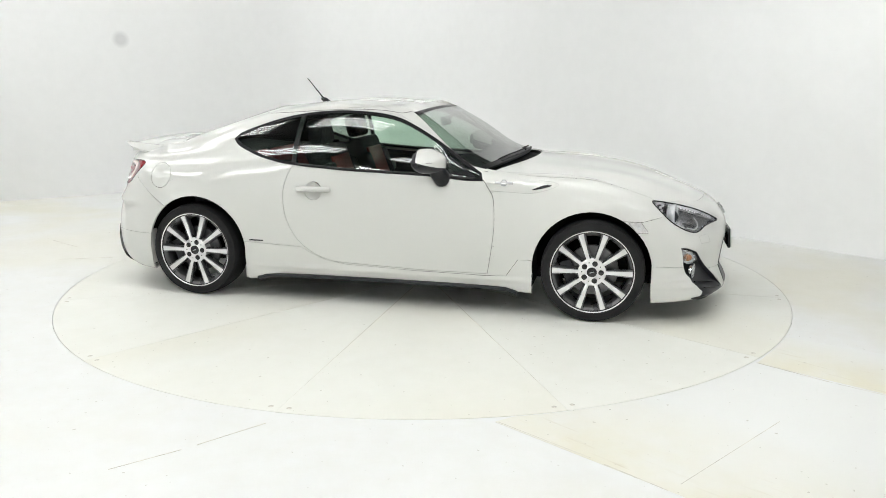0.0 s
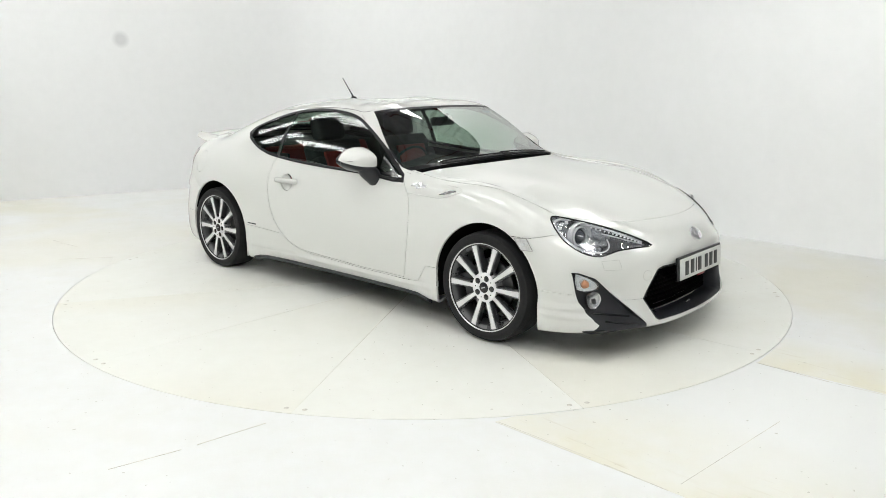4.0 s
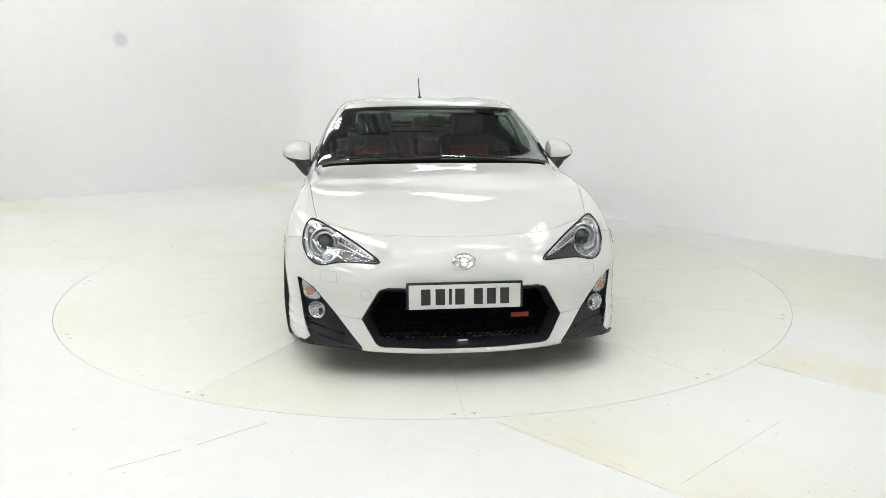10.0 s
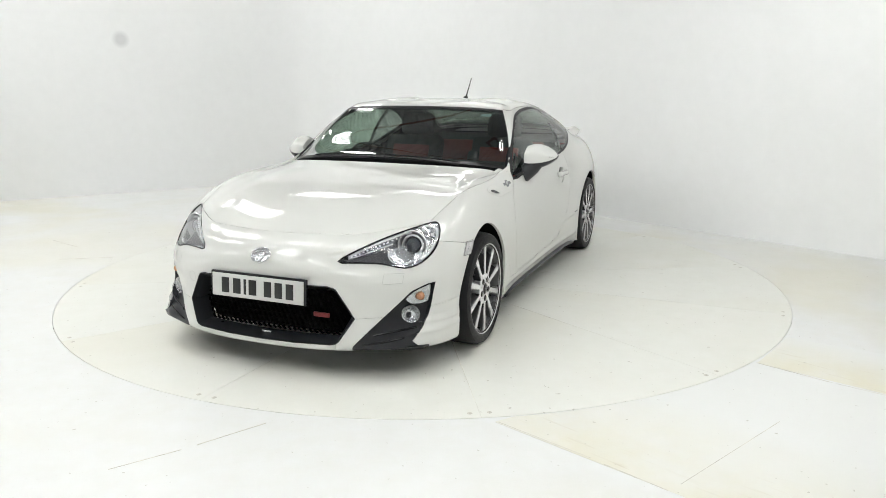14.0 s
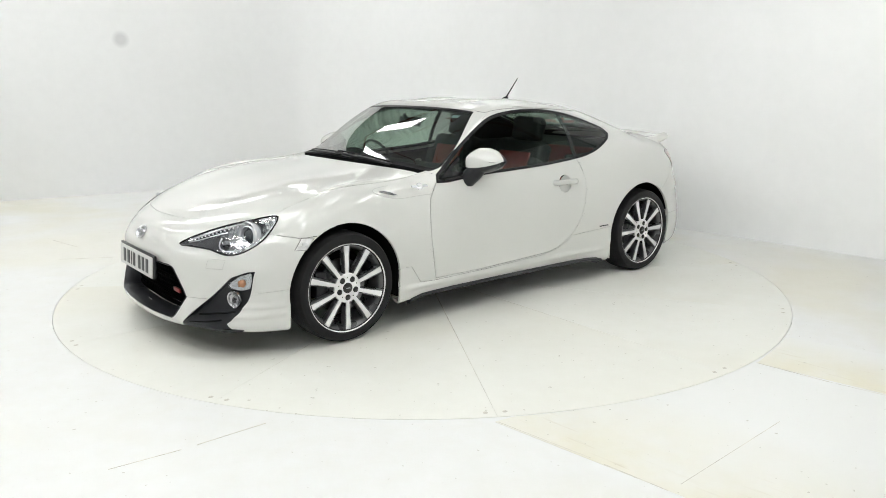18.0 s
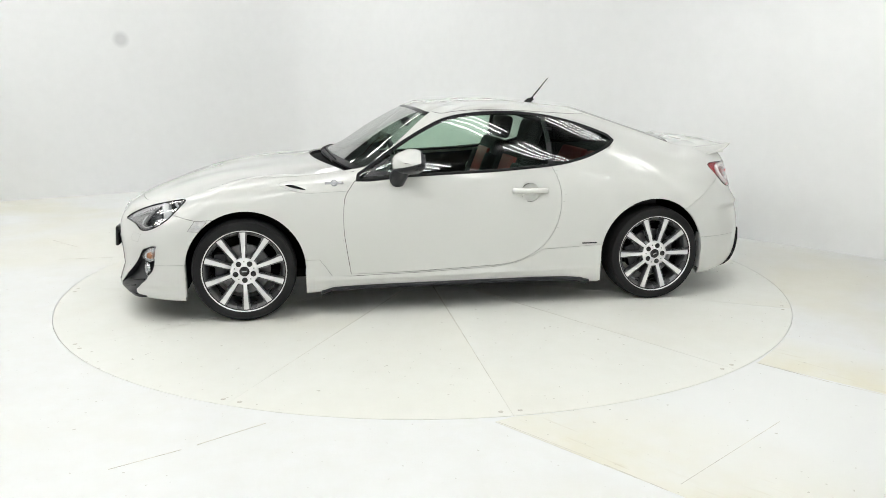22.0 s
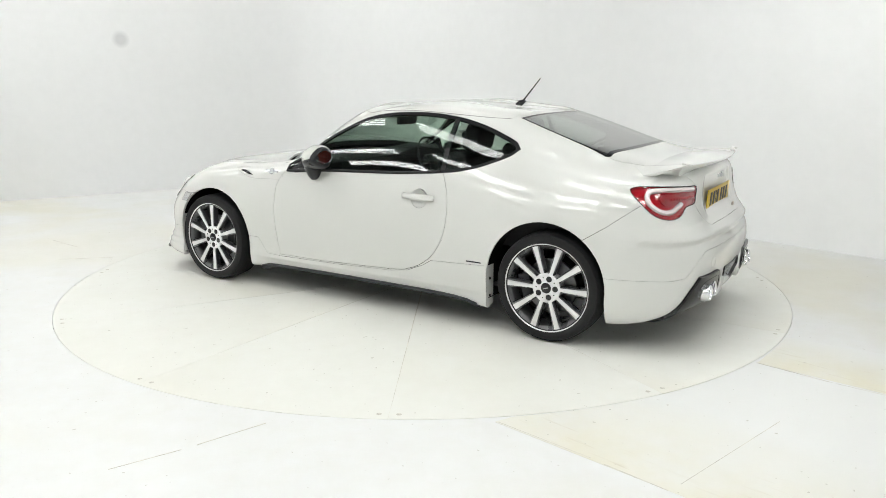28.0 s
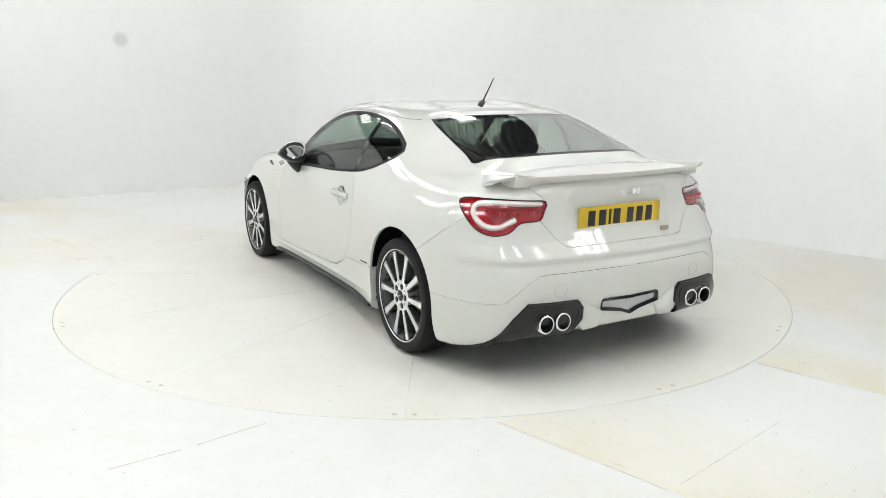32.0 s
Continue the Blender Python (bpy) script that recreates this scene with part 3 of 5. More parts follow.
def regions():
    bm, lu, lv = half_body()
    side = lambda c: c.y > 0.45
    cut(bm, SIDE_GLASS, "xz", lambda c: c.y > 0.5 and c.z > 0.75)
    rim = grown(SIDE_GLASS, 0.016)
    cut(bm, rim, "xz", lambda c: c.y > 0.5 and c.z > 0.75)
    for poly in (ARCH_FRONT, ARCH_REAR, DOOR, SKIRT, FUEL_FLAP, HANDLE_CUP, FRONT_SEAM, REAR_SEAM):
        cut(bm, poly, "xz", side)
    cut(bm, GRILLE, "yz", lambda c: c.x > 1.8)
    cut(bm, FOG_POCKET, "yz", lambda c: c.x > 1.6)
    cut(bm, FRONT_LIP, "yz", lambda c: c.x > 1.58 and c.z < 0.45)
    cut(bm, HEADLAMP, "yz", lambda c: c.x > 1.45)
    cut(bm, TAIL_LAMP, "yz", lambda c: c.x < -1.5)
    cut(bm, BONNET, "xy", lambda c: c.z > 0.62 and c.x > 0.55)
    cut(bm, BOOT, "yz", lambda c: c.x < -1.4)
    for poly in (EXHAUST_PANEL, APRON, REVERSE_LAMP):
        cut(bm, poly, "yz", lambda c: c.x < -1.55 and c.z < 0.65)
    out = {}
    for f in bm.faces:
        c = f.calc_center_median()
        u, v = f[lu], f[lv]
        if c.y > 0.45 and (inside(c.x, c.z, ARCH_FRONT) or inside(c.x, c.z, ARCH_REAR)):
            continue
        if c.x > 1.8 and inside(c.y, c.z, GRILLE):
            continue
        if c.x > 1.6 and inside(c.y, c.z, FOG_POCKET):
            key = "fog_pocket"
        elif c.x > 1.45 and inside(c.y, c.z, HEADLAMP):
            key = "headlamp_lens"
        elif c.x < -1.5 and inside(c.y, c.z, TAIL_LAMP):
            key = "tail_lamp_lens"
        elif c.y > 0.5 and c.z > 0.75 and inside(c.x, c.z, SIDE_GLASS):
            key = "door_glass" if c.x > -0.60 else "quarter_glass"
        elif c.y > 0.5 and c.z > 0.75 and inside(c.x, c.z, rim):
            key = "window_trim"
        elif u < 6.9 and 7.05 < v < 8.94:
            key = "windscreen_border" if u > 6.84 or v < 7.16 or v > 8.84 else "windscreen"
        elif u > 14.12 and 7.05 < v < 8.9:
            key = "rear_window_border" if u < 14.32 or v < 7.2 or v > 8.84 else "rear_window"
        elif c.x > 0.55 and c.z > 0.62 and v > 4.2 and inside(c.x, c.y, BONNET):
            key = "bonnet"
        elif u < 6.9 and 6.2 < v < 7.06 and c.x > 0.6 and c.y < 0.71:
            key = "cowl"
        elif c.x < -1.4 and v > 3 and inside(c.y, c.z, BOOT):
            key = "boot_lid"
        elif c.x < -1.75 and inside(c.y, c.z, REVERSE_LAMP):
            continue
        elif c.x < -1.7 and inside(c.y, c.z, EXHAUST_PANEL):
            key = "exhaust_panel"
        elif c.x < -1.6 and c.z < 0.6 and inside(c.y, c.z, APRON):
            key = "rear_apron"
        elif c.y > 0.45 and inside(c.x, c.z, FUEL_FLAP):
            key = "fuel_flap"
        elif c.y > 0.45 and inside(c.x, c.z, HANDLE_CUP):
            continue
        elif c.y > 0.45 and inside(c.x, c.z, DOOR) and c.z < 1.0 and v < 6:
            key = "door"
        elif c.y > 0.45 and inside(c.x, c.z, SKIRT):
            key = "side_skirt"
        elif c.x > 1.58 and c.z < 0.45 and inside(c.y, c.z, FRONT_LIP):
            key = "front_lip" if c.y < 0.66 else "lip_corner"
        elif c.x > 1.3 and (c.y < 0.45 or inside(c.x, c.z, FRONT_SEAM) or c.x > 1.7):
            key = "front_bumper"
        elif c.x < -1.44 and v < 7 and (c.y < 0.45 or inside(c.x, c.z, REAR_SEAM)):
            key = "rear_bumper"
        elif c.x > 0.5 and v < 7.05 and u < 8.6:
            key = "front_wing"
        elif (v > 9.0 and c.y < 0.60) or (u < 6.9 and v > 8.9):
            key = "roof"
        elif u <= 8.6 and c.z > 0.88:
            key = "windscreen_pillar"
        elif u <= 8.6:
            key = "front_wing"
        else:
            key = "rear_quarter"
        out.setdefault(key, []).append([tuple(q.co) for q in f.verts])
    bm.free()
    return out


def panel(polys, gap=0.0016, depth=0.014, both=False, mirror=False, offset=0.0):
    """A panel from pieces of the skin: its edge is drawn in by the gap and turned inwards."""
    bm = bmesh.new()
    ln, lf = bm.verts.layers.float_vector.new("skin_n"), bm.faces.layers.int.new("flange")
    index = {}
    for s in ((1, -1) if both else (-1,) if mirror else (1,)):
        for poly in polys:
            vs = []
            for x, y, z in poly:
                k = (round(x, 5), round(y * s, 5) + 0.0, round(z, 5))
                if k not in index:
                    index[k] = bm.verts.new((x, y * s, z))
                    index[k][ln] = skin_normal(index[k].co)
                vs.append(index[k])
            vs = list(dict.fromkeys(vs))
            if len(vs) > 2:
                try:
                    bm.faces.new(vs)
                except ValueError:
                    pass
    bm.normal_update()
    bmesh.ops.reverse_faces(bm, faces=[f for f in bm.faces if f.normal.dot(sum((v[ln] for v in f.verts), Vector())) < 0])
    rimmed = [e for e in bm.edges if len(e.link_faces) == 1]
    if gap:
        move = {}
        for e in rimmed:
            a, b = e.verts
            t = (b.co - a.co).normalized()
            n = (a[ln] + b[ln]).normalized().cross(t)
            c = e.link_faces[0].calc_center_median()
            if n.dot(c - a.co) < 0:
                n.negate()
            for v in e.verts:
                if abs(v.co.y) > 1e-4 or not both:
                    move.setdefault(v, []).append(n)
        for v, ns in move.items():
            k = sum(ns, Vector())
            if k.length > 0.2:
                v.co += k.normalized() * gap
    if offset:
        for v in bm.verts:
            v.co += v[ln] * (offset(v.co) if callable(offset) else offset)
    if depth and rimmed:
        old = set(bm.faces)
        ext = bmesh.ops.extrude_edge_only(bm, edges=rimmed)
        for v in (g for g in ext["geom"] if isinstance(g, bmesh.types.BMVert)):
            v.co -= v[ln] * (depth(v.co) if callable(depth) else depth)
        for f in bm.faces:
            if f not in old:
                f[lf] = 1
    return bm


# ---------------------------------------------------------------- setting: floor, walls, ceiling lights
def slab(points, z0, z1):
    bm = bmesh.new()
    f = bm.faces.new([bm.verts.new((x, y, z0)) for x, y in points])
    ext = bmesh.ops.extrude_face_region(bm, geom=[f])
    bmesh.ops.translate(bm, vec=(0, 0, z1 - z0), verts=[g for g in ext["geom"] if isinstance(g, bmesh.types.BMVert)])
    bmesh.ops.recalc_face_normals(bm, faces=bm.faces)
    return bm


TABLE_R = 2.447


def floor_with_hole():
    bm = bmesh.new()
    n = 96
    inner = [bm.verts.new((TABLE_R * math.cos(2 * math.pi * k / n) * 1.0016, TABLE_R * math.sin(2 * math.pi * k / n) * 1.0016, 0)) for k in range(n)]
    deep = [bm.verts.new((v.co.x, v.co.y, -0.06)) for v in inner]
    mid = [bm.verts.new((4.0 * math.cos(2 * math.pi * k / n), 4.0 * math.sin(2 * math.pi * k / n), 0)) for k in range(n)]
    far = [bm.verts.new((16.0 * math.cos(2 * math.pi * k / n), 16.0 * math.sin(2 * math.pi * k / n), 0)) for k in range(n)]
    for a, b in ((deep, inner), (inner, mid), (mid, far)):
        for k in range(n):
            bm.faces.new((a[k], a[(k + 1) % n], b[(k + 1) % n], b[k]))
    bmesh.ops.recalc_face_normals(bm, faces=bm.faces)
    return bm


floor = tagged(part("floor", floor_with_hole(), FLOOR_WHITE), "white painted concrete studio floor with yellowed patches and scuffs", "floor", kind="structure")


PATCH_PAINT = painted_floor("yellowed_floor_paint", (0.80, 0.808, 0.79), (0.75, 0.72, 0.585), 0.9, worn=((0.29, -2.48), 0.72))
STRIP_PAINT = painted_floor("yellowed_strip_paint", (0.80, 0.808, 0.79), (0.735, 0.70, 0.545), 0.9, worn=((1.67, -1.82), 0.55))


def radial(a, b, w=0.0035, lift=0.0014):
    """A thin dirty joint in the floor between two places."""
    a, b = Vector(a), Vector(b)
    d = (b - a).normalized()
    n = Vector((-d.y, d.x)) * w / 2
    return slab([tuple(a + n), tuple(b + n), tuple(b - n), tuple(a - n)], 0.0, lift)


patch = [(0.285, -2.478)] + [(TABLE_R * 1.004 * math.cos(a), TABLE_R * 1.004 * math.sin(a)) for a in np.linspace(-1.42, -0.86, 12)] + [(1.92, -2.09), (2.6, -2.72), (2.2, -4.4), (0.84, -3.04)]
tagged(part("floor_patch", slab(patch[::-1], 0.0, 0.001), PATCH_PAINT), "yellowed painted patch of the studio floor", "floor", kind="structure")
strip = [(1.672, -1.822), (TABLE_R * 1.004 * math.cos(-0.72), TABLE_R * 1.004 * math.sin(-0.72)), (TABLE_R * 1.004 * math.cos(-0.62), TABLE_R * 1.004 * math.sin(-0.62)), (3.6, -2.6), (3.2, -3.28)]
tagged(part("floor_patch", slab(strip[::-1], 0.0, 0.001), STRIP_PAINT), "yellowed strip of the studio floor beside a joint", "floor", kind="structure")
for a, b in (((0.30, -2.48), (0.62, -2.80)), ((0.66, -2.85), (0.84, -3.04)), ((1.67, -1.82), (1.92, -2.09)), ((1.93, -2.10), (2.45, -2.58)), ((1.48, -2.50), (0.90, -3.0)), ((-1.17, -2.85), (-0.95, -2.70)),
             ((-0.90, -2.66), (-0.67, -2.47)), ((-2.9, 0.55), (-2.5, 0.62)), ((-3.3, 1.3), (-2.95, 1.0))):
    tagged(part("floor_joint", radial(a, b, 0.0028), JOINT), "dirty joint in the floor paint", "floor", kind="structure")


def deck_plate(n=12, inner=0.0):
    """One of the twelve wedge plates of the deck."""
    bm = bmesh.new()
    half = math.pi / n
    g = 0.0005
    ring = [(TABLE_R * math.cos(a), TABLE_R * math.sin(a)) for a in np.linspace(-half, half, 13)]
    ring = [(x, y - math.copysign(g, y) if abs(y) > 1e-6 and abs(abs(math.atan2(y, x)) - half) < 1e-6 else y) for x, y in ring]
    tip = (0.02, 0.0)
    out = [tip] + ring
    top = [bm.verts.new((x, y, 0.0)) for x, y in out]
    low = [bm.verts.new((x, y, -0.04)) for x, y in out]
    bm.faces.new(top)
    for k in range(len(out)):
        bm.faces.new((top[k], low[k], low[(k + 1) % len(out)], top[(k + 1) % len(out)]))
    bmesh.ops.recalc_face_normals(bm, faces=bm.faces)
    edges = [e for e in bm.edges if abs(e.verts[0].co.z) < 1e-6 and abs(e.verts[1].co.z) < 1e-6]
    bmesh.ops.bevel(bm, geom=edges, offset=0.0005, segments=1, affect="EDGES")
    return bm


turntable = thing("turntable", "round white turntable of wedge plates flush in the floor", "turntable")
part("base", lathe([(0.0, -0.0012), (TABLE_R - 0.003, -0.0012), (TABLE_R - 0.003, -0.06), (0.0, -0.06)], 96, "Z"), SEAM, turntable)
wedge = part("deck_plate", deck_plate(), DISC_WHITE, turntable, m=pose(0, 0, 0, 0, 0, 14.2))
for k in range(1, 12):
    w = new("deck_plate", wedge.data)
    w.parent, w.matrix_basis = turntable, pose(0, 0, 0, 0, 0, 14.2 + 30 * k)
for k in range(12):
    for side in (-1, 1):
        a = radians(14.2 + 15 + 30 * k) + side * 0.018
        part("deck_bolt", lathe([(0.0, 0.0008), (0.007, 0.0008), (0.011, 0.0006), (0.012, 0.0)], 14, "Z"), BOLT_DIRT, turntable, "painted-over bolt", pose((TABLE_R - 0.05) * math.cos(a), (TABLE_R - 0.05) * math.sin(a), 0))
WALL_PATH = [(-9.0, 1.2), (-4.94, 3.51), (-2.4, 5.0)] + [(-2.4 + 1.9 * t, 5.0 + 0.95 * math.sin(math.pi * t) * 0.55 - 0.25 * t) for t in (0.2, 0.35, 0.5, 0.65, 0.8)] + [(-0.45, 4.90), (1.7, 2.52), (3.63, 0.39)]


def wall_strip(path, height, thick, cove=0.0):
    """An upright wall along a path in plan."""
    bm = bmesh.new()
    rows = []
    for i, (x, y) in enumerate(path):
        a, b = Vector(path[max(i - 1, 0)]), Vector(path[min(i + 1, len(path) - 1)])
        d = (b - a).normalized()
        n = Vector((-d.y, d.x))
        rows.append([bm.verts.new((x, y, 0)), bm.verts.new((x, y, height)), bm.verts.new((x + n.x * thick, y + n.y * thick, height)), bm.verts.new((x + n.x * thick, y + n.y * thick, 0))])
    for i in range(len(rows) - 1):
        a, b = rows[i], rows[i + 1]
        for k in range(4):
            bm.faces.new((a[k], b[k], b[(k + 1) % 4], a[(k + 1) % 4]))
    bm.faces.new(rows[0])
    bm.faces.new(rows[-1])
    bmesh.ops.recalc_face_normals(bm, faces=bm.faces)
    return bm


ROOM_H = 3.55
tagged(part("wall_back", wall_strip(WALL_PATH, ROOM_H, 0.12), WALL_WHITE, sharp=30), "white painted studio wall with a rounded corner", "wall", kind="structure")
# side and front walls stand out of view, added to bounce light back in
tagged(part("wall_right", wall_strip([(5.4, 2.2), (5.4, -7.6)], ROOM_H, 0.12), WALL_WHITE), "unseen white side wall, added for bounce light", "wall", kind="structure")
tagged(part("wall_left", wall_strip([(-9.0, -7.6), (-9.0, 1.2)], ROOM_H, 0.12), WALL_WHITE), "unseen white side wall, added for bounce light", "wall", kind="structure")
tagged(part("wall_front", wall_strip([(5.5, -7.6), (-9.2, -7.6)], ROOM_H, 0.12), WALL_WHITE), "unseen white wall behind the camera, added for bounce light", "wall", kind="structure")
tagged(part("wall_end_trim", box(0.05, 0.16, 3.3, 0.004, pose(3.69, 0.40, 1.65, 0, 0, -45)), DARK_GREY), "dark grey post at the end of the studio wall", "post", kind="structure")
ROOF_METAL = surface("grey_corrugated_roof", (0.27, 0.275, 0.28), 0.6, vary=0.25, scale=1.2)
GIRDER_RED = surface("red_oxide_girder", (0.11, 0.03, 0.025), 0.6, vary=0.2, scale=3)


def corrugated(width, length, pitch=0.25, rise=0.05):
    bm = bmesh.new()
    n = int(width / pitch) * 4
    rows = []
    for k in range(n + 1):
        x = -width / 2 + width * k / n
        z = rise * (1 if k % 4 in (1, 2) else 0)
        rows.append((bm.verts.new((x, -length / 2, z)), bm.verts.new((x, length / 2, z))))
    for a, b in zip(rows, rows[1:]):
        bm.faces.new((a[0], b[0], b[1], a[1]))
    return bm


tagged(part("ceiling", corrugated(24, 24), ROOF_METAL, m=pose(0, 0, 5.6), sharp=10), "grey corrugated hall roof above the open studio", "ceiling", kind="structure")
for k, y in enumerate((-6.0, -3.0, 0.0, 3.0, 6.0)):
    pts = [(x, y, 5.0 + 0.45 * (1 - (x / 10) ** 2)) for x in np.linspace(-10, 10, 25)]
    tagged(part("roof_girder", tube(pts, 0.06, 6), GIRDER_RED), "red painted curved steel roof girder", "girder", kind="structure")
TUBE_GLOW = glow("tube_light", (0.992, 1.0, 0.985), TUBE_POWER)


BANK_GREY = surface("grey_light_tray", (0.36, 0.36, 0.36), 0.6, vary=0.1)


def light_bank(drop):
    """A grey tray with four thin tubes, hung from the roof by two rods of a length."""
    fit = thing("light_bank", "grey hanging studio light with four bright thin tubes", "studio light", "studio lights")
    part("tray", box(1.3, 0.58, 0.05, 0.008, pose(0, 0, 0.07)), BANK_GREY, fit)
    for k in range(4):
        part("fluorescent_tube", tube([(-0.6, 0.125 * (k - 1.5), 0.0), (0.6, 0.125 * (k - 1.5), 0.0)], 0.022, 10), TUBE_GLOW, fit)
    for sx in (-0.55, 0.55):
        part("hanger", tube([(sx, 0, 0.09), (sx, 0, drop)], 0.006, 6), STEEL, fit)
    return fit


# the lights hang in rows along the back wall, with a gap above the turntable's middle
BANK_TURN = -47.8
ALONG, ACROSS = Vector((0.672, -0.741)), Vector((0.741, 0.672))
BANKS = [ALONG * u + ACROSS * v for u in (-5.6, -3.75, -1.95, -0.1, 1.8, 3.6, 5.4) for v in (-5.2, -3.6, -2.0, -0.45, 1.15, 2.3)]
BANKS = [q for q in BANKS if q.length > (2.4 if q.y > 0 else 1.3) and -6.6 < q.x < 4.0 and (q - Vector((2.9, 0.2))).length > 0.5 and -5.6 < q.y < 3.9]
for height, rear in ((3.3, False), (4.0, True)):
    first = None
    for q in BANKS:
        if (q.y > 0.5) == rear:
            m = pose(q.x, q.y, height, 0, 0, BANK_TURN)
            if first is None:
                first = light_bank(5.61 - height)
                first.matrix_basis = m
            else:
                copy_thing(first, m)


# ---------------------------------------------------------------- the car
car = thing("car", "pearl white two-door sports coupe with black trim, standing on the turntable", "car")
SKINS = regions()
QUARTER_PLAIN = SKINS["rear_quarter"] + SKINS["fuel_flap"]
PANELS = {
    "bonnet": (PAINT, True, ""), "roof": (PAINT, True, ""), "boot_lid": (PAINT, True, ""), "front_bumper": (PAINT, True, ""), "rear_bumper": (PAINT, True, ""),
    "windscreen": (GLASS_FRONT, True, "clear windscreen"), "rear_window": (GLASS_REAR, True, "sloping rear window"), "windscreen_border": (FRIT, True, "black windscreen border"), "rear_window_border": (GLOSS_BLACK, True, "black rear window border"), "front_lip": (PAINT, False, ""), "lip_corner": (PAINT, False, "flared lip corner"), "cowl": (VOID_BLACK, True, "black plastic cowl"),
    "door": (PAINT, False, ""), "front_wing": (PAINT, False, ""), "rear_quarter": (PAINT, False, ""), "windscreen_pillar": (PAINT, False, ""), "side_skirt": (PAINT, False, ""),
    "window_trim": (WINDOW_RUBBER, False, "black rubber window surround"), "door_glass": (GLASS_SIDE, False, ""), "quarter_glass": (GLASS_TINT, False, "dark quarter window"),
    "headlamp_lens": (LENS, False, ""), "tail_lamp_lens": (LENS, False, ""), "exhaust_panel": (PANEL_BLACK, False, "gloss black exhaust surround"), "rear_apron": (PAINT, True, ""),  "fuel_flap": (PAINT, False, "round fuel flap"),
}
BODY = {}
for key, (mat, both, label) in PANELS.items():
    pieces = SKINS.get(key, [])
    if not pieces:
        continue
    thin = mat in (GLASS_FRONT, GLASS_REAR, GLASS_SIDE, GLASS_TINT, LENS)
    for s in ((1,) if both else ((1,) if key == "fuel_flap" else (1, -1))):
        flip = s < 0 if key != "fuel_flap" else True
        gap = 0.0 if key in ("window_trim", "windscreen_pillar", "windscreen_border", "rear_window_border") or thin else 0.0009 if key in ("rear_apron", "front_lip", "lip_corner", "side_skirt", "rear_bumper", "front_bumper") else 0.0015
        low = -0.03 if key == "cowl" else 0.018 if key == "exhaust_panel" else 0.0
        bm = panel(QUARTER_PLAIN if key == "rear_quarter" and s > 0 else pieces, gap, 0.0 if thin else -0.02 if low < 0 else 0.034 if low else 0.014, both, flip, low)
        BODY[key, s] = part(key, bm, mat, car, label)
        if mat == LENS:
            BODY[key, s].visible_shadow = False

# black inner shell behind the shut lines
def inner_shell():
    bm, lu, lv = half_body()
    bm.normal_update()
    holes = [(grown(HEADLAMP, 0.02), "yz", 1.4, 9), (grown(TAIL_LAMP, 0.02), "yz", -9, -1.5), (grown(FOG_POCKET, 0.025), "yz", 1.5, 9), (grown(GRILLE, 0.03), "yz", 1.7, 9),
             (grown(REVERSE_LAMP, 0.03), "yz", -9, -1.7), (grown(EXHAUST_PANEL, 0.03), "yz", -9, -1.6), (grown(SIDE_GLASS, 0.05), "xz", -9, 9), (grown(ARCH_FRONT, 0.03), "xz", -9, 9), (grown(ARCH_REAR, 0.03), "xz", -9, 9), (grown(HANDLE_CUP, 0.015), "xz", -9, 9)]

    def dropped(f):
        c, u, v = f.calc_center_median(), f[lu], f[lv]
        if v < 1 or (u < 7.2 and v > 6.6) or (u > 13.8 and v > 6.6) or v > 8.5:
            return True
        for poly, plane, a, b in holes:
            if plane == "yz" and a < c.x < b and inside(c.y, c.z, poly):
                return True
            if plane == "xz" and c.y > 0.45 and inside(c.x, c.z, poly):
                return True
        return False

    gone = [f for f in bm.faces if dropped(f)]
    normals = {v: v.normal.copy() for v in bm.verts}
    flat = sum(n.dot(v.co - Vector((0, 0, 0.45))) for v, n in normals.items()) < 0
    for v, n in normals.items():
        v.co += n * (0.026 if flat else -0.026)
    bmesh.ops.delete(bm, geom=gone, context="FACES")
    half = bm.copy()
    bmesh.ops.scale(half, vec=(1, -1, 1), verts=half.verts)
    return merge_in(bm, half)


part("inner_shell", inner_shell(), VOID_BLACK, car, "black inner shell")


